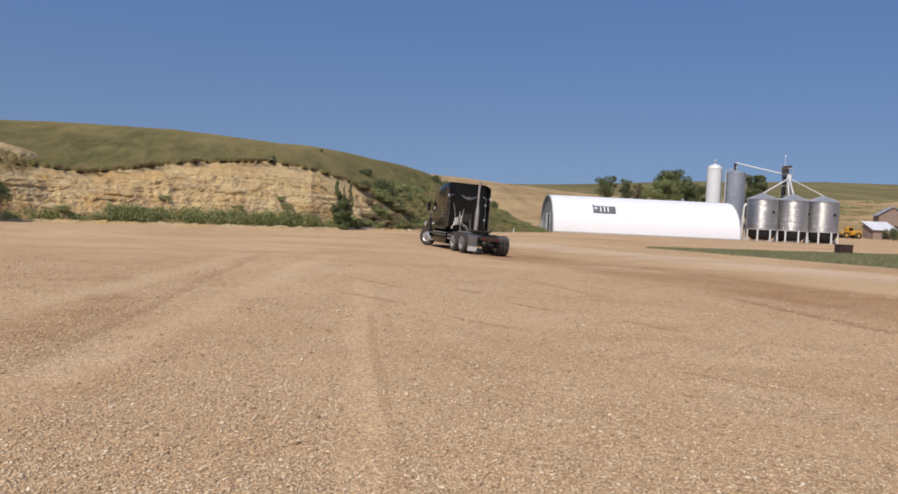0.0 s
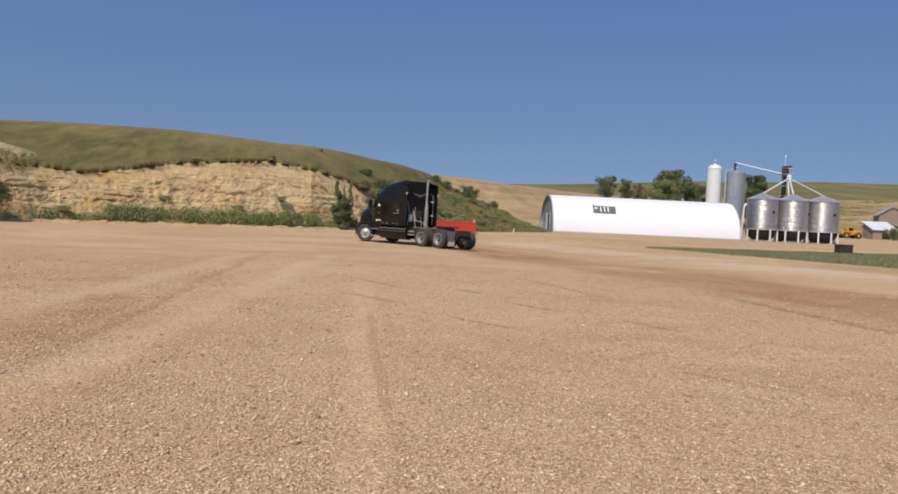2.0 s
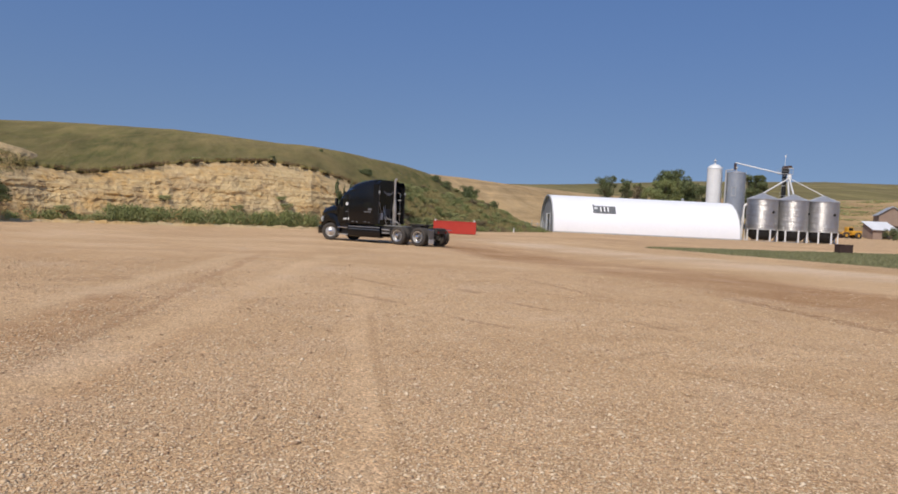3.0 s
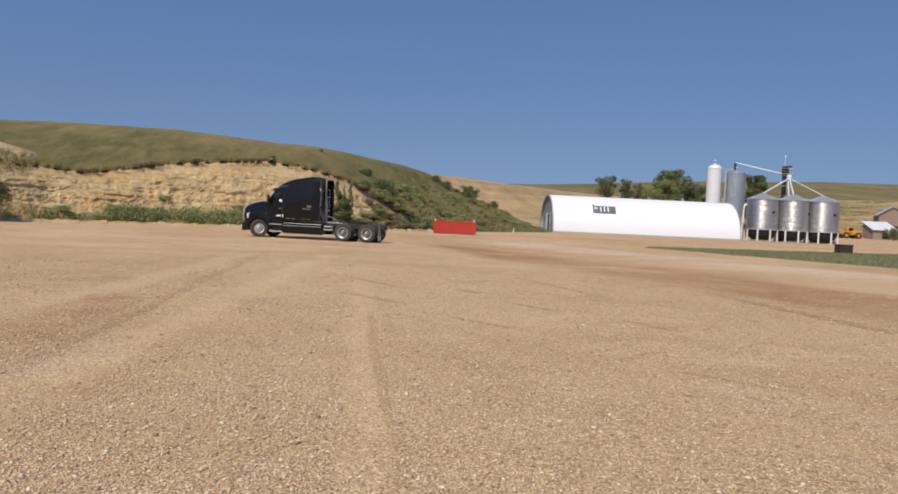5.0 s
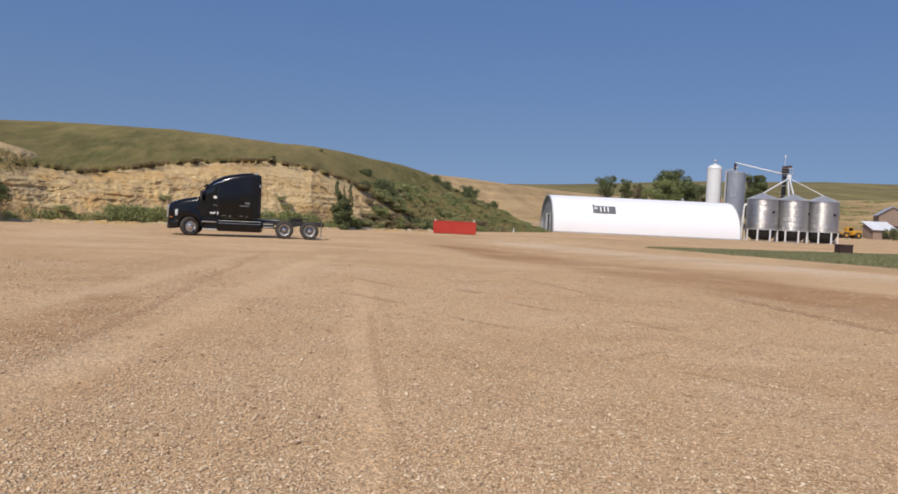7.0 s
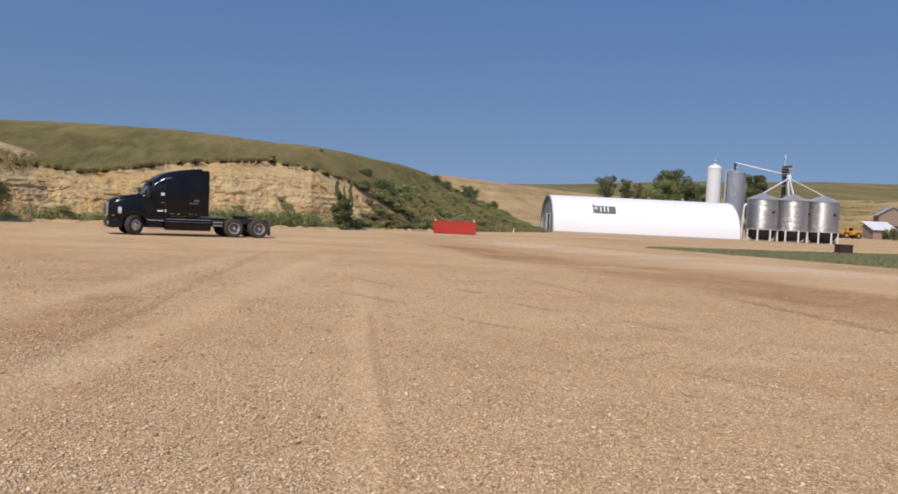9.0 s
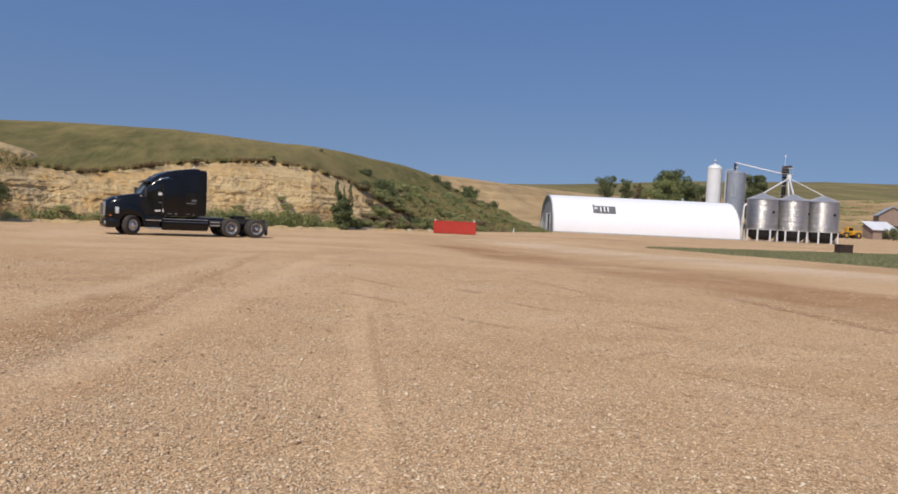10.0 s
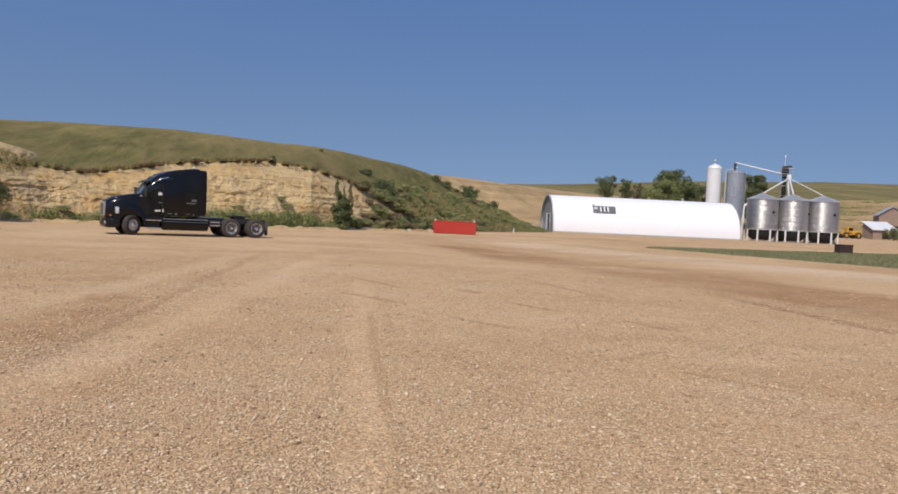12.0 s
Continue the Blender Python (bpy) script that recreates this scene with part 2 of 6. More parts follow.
def make_bin_steel():
    """Galvanised sheet in horizontal corrugations."""
    m = Nodes("galvanised_corrugated", 0.37, 0.75)
    v = m.coords()
    w = m.node("ShaderNodeTexWave")
    w.wave_type, w.bands_direction, w.wave_profile = "BANDS", "Z", "SIN"
    w.inputs["Scale"].default_value = 2.4
    w.inputs["Distortion"].default_value = 0.0
    m.link(v, w.inputs["Vector"])
    tone = m.noise(m.coords((1, 1, 0.35)), 0.8, 5, 0.6)
    m.colour(m.ramp(tone, (0.3, (0.34, 0.335, 0.33)), (0.7, (0.47, 0.465, 0.46))))
    m.bump(w.outputs["Fac"], 0.8, 0.03)
    return m.mat


def make_black_paint():
    m = Nodes("black_truck_paint", 0.14, 0.0, 0.35)
    v = m.coords()
    dust = m.noise(v, 1.3, 5, 0.65)
    m.colour(m.ramp(dust, (0.35, (0.004, 0.004, 0.005)), (0.8, (0.011, 0.010, 0.009))))
    m.link(m.maths("MULTIPLY_ADD", dust, 0.18, 0.05), m.bsdf.inputs["Roughness"])
    return m.mat


def make_glass(name, tint):
    m = Nodes(name, 0.04, 0.0, 0.6)
    v = m.coords()
    m.colour(m.ramp(m.noise(v, 2.0, 3), (0.3, tint), (0.7, tuple(c * 1.5 for c in tint))))
    return m.mat


GROUND, CLIFF, STONES = make_ground(), make_cliff(), make_stones()
HILL = make_grass_hill("green_hill_grass", ((0.078, 0.082, 0.024), (0.128, 0.118, 0.038), (0.19, 0.148, 0.058)), (0.215, 0.165, 0.066), 0.12, 1.0, crest=0.7)
STUBBLE = make_grass_hill("tan_stubble", ((0.39, 0.26, 0.125), (0.44, 0.305, 0.155), (0.34, 0.24, 0.115)), (0.49, 0.355, 0.195), 0.05, 0.5, 0.5)
PASTURE = make_grass_hill("far_pasture", ((0.17, 0.15, 0.06), (0.23, 0.19, 0.085), (0.32, 0.24, 0.115)), (0.29, 0.225, 0.10), 0.0, 0.3, 0.7)
VERGE = make_grass_hill("mown_grass", ((0.11, 0.115, 0.045), (0.15, 0.145, 0.06), (0.20, 0.17, 0.08)), (0.24, 0.19, 0.10), 0.05, 2.0)
# the windshield's pale green-grey tint carries its bright reflection as colour
PAINT, TINT, WINDSHIELD = make_black_paint(), make_glass("dark_window_glass", (0.006, 0.007, 0.008)), make_glass("windshield_glass", (0.20, 0.245, 0.24))
CHROME = simple("polished_chrome", (0.62, 0.62, 0.62), (0.78, 0.77, 0.75), 3, 0.14, 1.0)
ALLOY = simple("brushed_aluminium", (0.46, 0.45, 0.43), (0.62, 0.60, 0.57), 5, 0.36, 0.6)
RUBBER = simple("dusty_tyre_rubber", (0.030, 0.027, 0.024), (0.075, 0.062, 0.048), 4, 0.85, 0, 0.004, 30)
FRAME = simple("black_chassis_steel", (0.012, 0.012, 0.012), (0.045, 0.038, 0.03), 3, 0.6, 0, 0.003)
RED_LENS = simple("red_lamp_lens", (0.14, 0.008, 0.008), (0.20, 0.012, 0.01), 8, 0.25)
AMBER = simple("amber_lamp_lens", (0.45, 0.12, 0.02), (0.55, 0.17, 0.03), 8, 0.25)
LAMP = simple("clear_headlamp_lens", (0.46, 0.47, 0.47), (0.60, 0.60, 0.59), 6, 0.1)
WHITE_FLAP = simple("pale_mudflap", (0.42, 0.41, 0.38), (0.60, 0.58, 0.54), 5, 0.5)
WHITE_INK = simple("white_lettering", (0.70, 0.70, 0.69), (0.80, 0.80, 0.79), 9, 0.4)
GREY_INK = simple("faded_grey_ink", (0.09, 0.09, 0.095), (0.16, 0.16, 0.165), 9, 0.4)
MEMBRANE = simple("white_membrane", (0.78, 0.78, 0.79), (0.84, 0.84, 0.85), 0.25, 0.5, 0, 0.02, 0.6)
END_WALL = simple("grey_sheet_end_wall", (0.20, 0.205, 0.215), (0.28, 0.285, 0.295), 0.6, 0.5)
DARK = simple("near_black", (0.015, 0.015, 0.016), (0.03, 0.03, 0.03), 1.0, 0.9)
SIGN_GREY = simple("grey_sign_board", (0.10, 0.11, 0.12), (0.15, 0.16, 0.17), 1.5, 0.6)
BIN, BIN_ROOF = make_bin_steel(), simple("galvanised_roof", (0.42, 0.42, 0.43), (0.56, 0.56, 0.57), 0.8, 0.45, 0.6)
POST_STEEL = simple("galvanised_post", (0.40, 0.40, 0.39), (0.55, 0.54, 0.52), 1.5, 0.5, 0.4)
SILO_WHITE = simple("white_silo_paint", (0.66, 0.65, 0.62), (0.78, 0.77, 0.74), 0.5, 0.5)
SILO_GREY = simple("weathered_grey_silo", (0.26, 0.28, 0.31), (0.37, 0.39, 0.42), 0.6, 0.5, 0.3)
RED = simple("red_skip_paint", (0.38, 0.025, 0.014), (0.47, 0.045, 0.024), 0.8, 0.5, 0, 0.01, 3)
RUST = simple("rusty_brown_steel", (0.030, 0.016, 0.012), (0.065, 0.034, 0.026), 2.5, 0.8, 0, 0.01)
YELLOW = simple("yellow_machine_paint", (0.55, 0.27, 0.02), (0.70, 0.36, 0.03), 1.5, 0.5)
BARN = simple("weathered_brown_boards", (0.24, 0.17, 0.13), (0.36, 0.265, 0.205), 0.9, 0.9, 0, 0.02)
WHITE_ROOF = simple("white_metal_roof", (0.66, 0.66, 0.66), (0.78, 0.78, 0.78), 0.5, 0.45)
GREY_ROOF = simple("grey_metal_roof", (0.30, 0.31, 0.33), (0.42, 0.43, 0.45), 0.5, 0.5)
BARK = simple("grey_brown_bark", (0.07, 0.05, 0.035), (0.14, 0.105, 0.075), 3, 0.95, 0, 0.03)
ROCK = simple("pale_rock", (0.42, 0.33, 0.21), (0.60, 0.50, 0.36), 1.2, 0.95, 0, 0.05)
LEAF_DARK = make_leaf("dark_green_leaves", (0.075, 0.098, 0.038), (0.165, 0.185, 0.08))
LEAF = make_leaf("green_leaves", (0.125, 0.155, 0.05), (0.27, 0.285, 0.11))
LEAF_OLIVE = make_leaf("olive_scrub_leaves", (0.19, 0.205, 0.08), (0.35, 0.35, 0.15))
LEAF_DRY = make_leaf("dry_grey_leaves", (0.13, 0.105, 0.055), (0.27, 0.21, 0.12))
SOD = make_leaf("sod_and_lip_shade", (0.10, 0.065, 0.032), (0.20, 0.14, 0.07))
BLADE = make_leaf("hillside_grass_blades", (0.21, 0.185, 0.075), (0.36, 0.29, 0.125))
VERGE_BLADE = make_leaf("verge_grass_blades", (0.16, 0.165, 0.08), (0.27, 0.255, 0.13))
DISH = simple("dark_wheel_steel", (0.12, 0.115, 0.11), (0.24, 0.23, 0.215), 6, 0.42, 0.4)
PANEL = simple("glint_grey_panel", (0.05, 0.05, 0.052), (0.10, 0.098, 0.095), 4, 0.30, 0.0, 0, None, 0.7)
STACK = simple("heat_dulled_steel_stack", (0.40, 0.36, 0.32), (0.60, 0.55, 0.50), 3, 0.42, 0.6)


# ---- mesh tools ----
def part(name, bm, material, parent=None, label="", smooth=False):
    me = bpy.data.meshes.new(name)
    if smooth:
        for f in bm.faces:
            f.smooth = True
    bmesh.ops.recalc_face_normals(bm, faces=bm.faces)
    bm.to_mesh(me)
    bm.free()
    me.materials.append(material)
    ob = new(name, me)
    if smooth:
        me.set_sharp_from_angle(angle=radians(40))
    if parent:
        ob.parent = parent
    return tagged(ob, label)


def raw(name, verts, faces, material, parent=None, label="", smooth=False):
    me = bpy.data.meshes.new(name)
    me.from_pydata(verts, [], faces)
    me.materials.append(material)
    if smooth:
        me.polygons.foreach_set("use_smooth", [True] * len(me.polygons))
    ob = new(name, me)
    if parent:
        ob.parent = parent
    return tagged(ob, label)


def box(x0, x1, y0, y1, z0, z1, bevel=0.0, bm=None, seg=2):
    bm = bm or bmesh.new()
    m = Matrix.Translation(((x0 + x1) / 2, (y0 + y1) / 2, (z0 + z1) / 2)) @ Matrix.Diagonal((x1 - x0, y1 - y0, z1 - z0, 1))
    vs = bmesh.ops.create_cube(bm, size=1, matrix=m)["verts"]
    if bevel:
        es = list({e for v in vs for e in v.link_edges})
        bmesh.ops.bevel(bm, geom=es, offset=bevel, segments=seg, affect="EDGES", profile=0.5)
    return bm


def tube(a, c, r, r2=None, n=12, bm=None, caps=True):
    bm = bm or bmesh.new()
    a, c = Vector(a), Vector(c)
    m = Matrix.Translation((a + c) / 2) @ (c - a).to_track_quat("Z", "Y").to_matrix().to_4x4()
    bmesh.ops.create_cone(bm, cap_ends=caps, segments=n, radius1=r, radius2=r if r2 is None else r2, depth=(c - a).length, matrix=m)
    return bm


def bar(a, c, w, bm=None):
    return tube(a, c, w * 0.7071, n=4, bm=bm)


def lathe(profile, axis="Z", n=32, centre=(0, 0, 0), bm=None):
    """Spin a profile of (radius, height) round an axis."""
    bm = bm or bmesh.new()
    rings = []
    for r, h in profile:
        ring = []
        for i in range(n):
            a = 2 * math.pi * i / n
            p = (r * math.cos(a), r * math.sin(a), h) if axis == "Z" else (r * math.cos(a), h, r * math.sin(a))
            ring.append(bm.verts.new(Vector(p) + Vector(centre)))
        rings.append(ring)
    for p, q in zip(rings, rings[1:]):
        for i in range(n):
            bm.faces.new((p[i], p[(i + 1) % n], q[(i + 1) % n], q[i]))
    bmesh.ops.remove_doubles(bm, verts=bm.verts, dist=1e-5)
    return bm


def loft(sections, bm=None, caps=True):
    bm = bm or bmesh.new()
    rows = [[bm.verts.new(p) for p in s] for s in sections]
    n = len(rows[0])
    for p, q in zip(rows, rows[1:]):
        for i in range(n):
            bm.faces.new((p[i], p[(i + 1) % n], q[(i + 1) % n], q[i]))
    if caps:
        bm.faces.new(rows[0])
        bm.faces.new(rows[-1])
    return bm


def section(x, w, z0, z1, r, r0=0.06, tuck=0.0):
    """A rounded cross-section across the truck at x: half width w, z0 to z1, upper corner radius r."""
    pts = []
    for cy, cz, rad, a0 in ((w - tuck - r, z1 - r, r, 0), (-(w - tuck - r), z1 - r, r, 90), (-(w - r0), z0 + r0, r0, 180), (w - r0, z0 + r0, r0, 270)):
        for i in range(6):
            a = radians(a0 + 18 * i)
            pts.append((x, cy + rad * math.cos(a), cz + rad * math.sin(a)))
    return pts


def thing(name, label, category, m=Matrix(), group=""):
    ob = new(name)
    ob.empty_display_size = 0.3
    ob.matrix_basis = m
    return tagged(ob, label, category, group)


def lerp(x, table, col):
    return float(np.interp(x, [r[0] for r in table], [r[col] for r in table]))


# ---- ground and hills ----
def ground_height(x, y):
    """The yard is flat but for a shallow dip; the land rises gently to the farmyard far on the right."""
    rise = min(max((x - 60) / 22, 0), 1) * min(max((y - 120) / 45, 0), 1)
    dip = min(max((x + 0.8) / 4.4, 0), 1) * min(max((14 - x) / 10, 0), 1) * min(max((y - 31) / 6, 0), 1) * min(max((56 - y) / 8, 0), 1)
    return 1.15 * rise * rise * (3 - 2 * rise) - 0.24 * dip


def build_ground():
    verts, faces = [], []
    radii = [0.0] + list(np.geomspace(1.5, 60, 60)) + list(np.geomspace(63, 400, 50)) + [600, 900, 1400, 2200, 4000]
    n = 180
    verts.append((0, 0, 0))
    for r in radii[1:]:
        for i in range(n):
            a = 2 * math.pi * i / n
            x, y = r * math.sin(a), r * math.cos(a)
            z = ground_height(x, y)
            if r < 120:
                z += 0.025 * noise.noise((x * 0.25, y * 0.25, 0)) + 0.012 * noise.noise((x * 0.9, y * 0.9, 3))
            verts.append((x, y, z))
    for i in range(n):
        faces.append((0, 1 + (i + 1) % n, 1 + i))
    for k in range(len(radii) - 2):
        s = 1 + k * n
        for i in range(n):
            j = (i + 1) % n
            faces.append((s + i, s + j, s + n + j, s + n + i))
    tagged(raw("ground", verts, faces, GROUND, smooth=True), "tan gravel yard with packed wheel tracks and bare earth", "ground", kind="structure")


# bearing, distance of the foot, height of the cut edge, distance and height of the crest
HILL_PLAN = ((-75, 58, 4.6, 118, 11.0), (-40, 60, 4.5, 118, 11.2), (-30.1, 61.7, 4.4, 118, 11.53),
             (-27.3, 64.2, 4.25, 118, 11.85), (-25.1, 65.1, 4.07, 118, 12.0), (-22.2, 66.6, 4.75, 118, 12.05), (-19.7, 67.8, 5.4, 118, 12.08),
             (-15.8, 69.6, 6.05, 120, 11.85), (-13.1, 71.4, 6.3, 120, 11.5), (-10.2, 73.5, 5.9, 120, 11.2), (-7.8, 77.4, 5.2, 122, 10.85),
             (-5.7, 80.7, 4.0, 124, 10.35), (-3.6, 82.9, 2.2, 126, 9.6), (-1.9, 87, 0.7, 126, 8.6), (0.6, 93.3, 0.4, 124, 5.9),
             (3.6, 105.3, 0.25, 122, 3.2), (5.9, 116.7, 0.1, 124, 0.5), (7.5, 124, 0.02, 130, 0.1))


def polar(b, r, z):
    return (r * math.sin(radians(b)), r * math.cos(radians(b)), z)


def hill_point(b, f):
    """A point of the grassy slope: f from 0 at the cut edge to 1 at the crest, on to 2 far behind."""
    foot, edge, crest, top = (lerp(b, HILL_PLAN, k) for k in (1, 2, 3, 4))
    r0 = foot + 1.2 + 0.45 * edge
    if f <= 1:
        r = r0 + (crest - r0) * f
        z = edge + (top - edge) * (0.62 * math.sin(f * math.pi / 2) + 0.38 * f)
    else:
        r = crest + 70 * (f - 1)
        z = top - (top + 0.5) * (f - 1) ** 1.6
    x, y, _ = polar(b, r, 0)
    z += min(1, 3 * f) * (0.22 * noise.noise((x * 0.07, y * 0.07, 1)) + 0.10 * noise.noise((x * 0.3, y * 0.3, 5)))
    return (x, y, z)


def build_hill():
    bearings = list(np.arange(-75, -31, 0.5)) + list(np.arange(-31, 7.6, 0.09))
    n, rows = len(bearings), 46
    verts = []
    for k in range(rows):
        f = 2 * (k / (rows - 1)) ** 1.5
        for b in bearings:
            p = hill_point(b, f)
            if k < 3:
                d = lerp(b, HILL_PLAN, 2) / 6
                wob = noise.noise((b * 2.1, 0, 9)) + 0.6 * noise.noise((b * 6.3, 0, 2))
                p = (p[0] - p[0] / 70 * 0.9 * wob * d, p[1] - p[1] / 70 * 0.9 * wob * d, p[2] + (0.28 if b < -9 else 0.75) * wob * d * (1 - k / 3))
            verts.append(p)
    front = [(v[0] * 0.999, v[1] * 0.999, v[2] - 0.25) for v in verts[:n]]
    verts += front
    faces = [(k * n + i, k * n + i + 1, (k + 1) * n + i + 1, (k + 1) * n + i) for k in range(rows - 1) for i in range(n - 1)]
    faces += [(rows * n + i, rows * n + i + 1, i + 1, i) for i in range(n - 1)]
    tagged(raw("hill_green", verts, faces, HILL, smooth=True), "green grassy hillside rising behind a cut bank", "hill", kind="structure")
    # the cut bank below it
    cut = [b for b in np.arange(-31, -1.0, 0.07)]
    n, rows = len(cut), 64
    verts = []
    for k in range(rows):
        f = k / (rows - 1)
        for b in cut:
            foot, edge = lerp(b, HILL_PLAN, 1), lerp(b, HILL_PLAN, 2)
            run = 1.2 + 0.45 * edge
            r = foot - 0.4 + (run + 0.4) * (0.55 * f + 0.45 * f ** 3) + 0.3 * f
            r = r if f < 0.999 else r + 0.6
            x, y, _ = polar(b, r, 0)
            z = (edge + 0.05) * f ** 0.85
            live = math.sin(math.pi * min(1, f * 1.1)) if f < 0.91 else 0.2
            ledge = 0.12 * math.tanh(5 * noise.noise((x * 0.10, y * 0.10, z * 1.6))) + 0.09 * math.tanh(6 * noise.noise((x * 0.12, y * 0.12, z * 4.0 + 7)))
            gully = 0.45 - 1.5 * abs(noise.noise((x * 0.22, y * 0.22, z * 0.06))) - 0.9 * abs(noise.noise((x * 0.9, y * 0.9, z * 0.12)))
            rough = sum(0.19 / q ** 0.6 * noise.noise((x * q * 1.6, y * q * 1.6, z * q * 2.6 + q)) for q in (1, 2.1, 4.3, 8.5))
            # hollows weathered out below the sod
            rough -= 0.7 * max(0, noise.noise((x * 1.1, y * 1.1, z * 1.4 + 30)) - 0.18) * (1.6 if f > 0.6 else 0.5)
            slump = 0.8 * max(0, 0.45 - f) * (1 + noise.noise((x * 0.4, y * 0.4, 7)))
            r -= (live * (0.6 * ledge + 0.6 * gully + rough) * 0.75 + slump) * min(1, edge / 4)
            verts.append(polar(b, r, z - 0.15))
    faces = [(k * n + i, k * n + i + 1, (k + 1) * n + i + 1, (k + 1) * n + i) for k in range(rows - 1) for i in range(n - 1)]
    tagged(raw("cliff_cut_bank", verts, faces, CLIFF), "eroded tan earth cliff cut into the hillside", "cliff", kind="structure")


def build_far_hills():
    def sheet(name, label, mat, plan, start, ridge, back, seed):
        bearings = np.arange(plan[0][0], plan[-1][0] + 0.01, 0.5)
        n, verts, rows = len(bearings), [], 30
        for k in range(rows):
            f = 1.4 * k / (rows - 1)
            for b in bearings:
                top = lerp(b, plan, 1)
                if f <= 1:
                    r, z = start + (ridge - start) * f, top * (0.45 * f + 0.55 * math.sin(f * math.pi / 2) ** 2) - 0.4
                else:
                    r, z = ridge + (f - 1) / 0.4 * back, top * (1 - ((f - 1) / 0.4) ** 1.5) - 0.4
                x, y, _ = polar(b, r, 0)
                z += 0.5 * f * (noise.noise((x * 0.03, y * 0.03, seed)) + 0.4 * noise.noise((x * 0.12, y * 0.12, seed)))
                verts.append((x, y, z))
        faces = [(k * n + i, k * n + i + 1, (k + 1) * n + i + 1, (k + 1) * n + i) for k in range(rows - 1) for i in range(n - 1)]
        tagged(raw(name, verts, faces, mat, smooth=True), label, "hill", kind="structure")
    sheet("hill_stubble", "bare tan stubble hill beyond the yard", STUBBLE,
          ((-40, 14), (-20, 15.5), (-2, 16.5), (0.4, 15.7), (3, 14.7), (7, 13.2), (10.5, 12.0), (16, 11.2), (22, 12.4), (26, 13.0), (45, 14)), 175, 260, 120, 4)
    sheet("hill_pasture", "distant rolling pasture in dry green and tan", PASTURE,
          ((-60, 20), (-20, 24), (5.9, 28), (10.4, 30.4), (16.8, 34.2), (22, 35.3), (25.8, 35.9), (29.7, 35.2), (45, 32), (80, 28)), 240, 560, 300, 8)
    # low rises close the horizon behind the viewer
    sheet("hill_behind", "low dry grass rises round the yard", PASTURE,
          ((80, 14), (140, 12), (200, 14), (260, 12), (300, 16)), 220, 400, 200, 2)


build_ground()
build_hill()
build_far_hills()


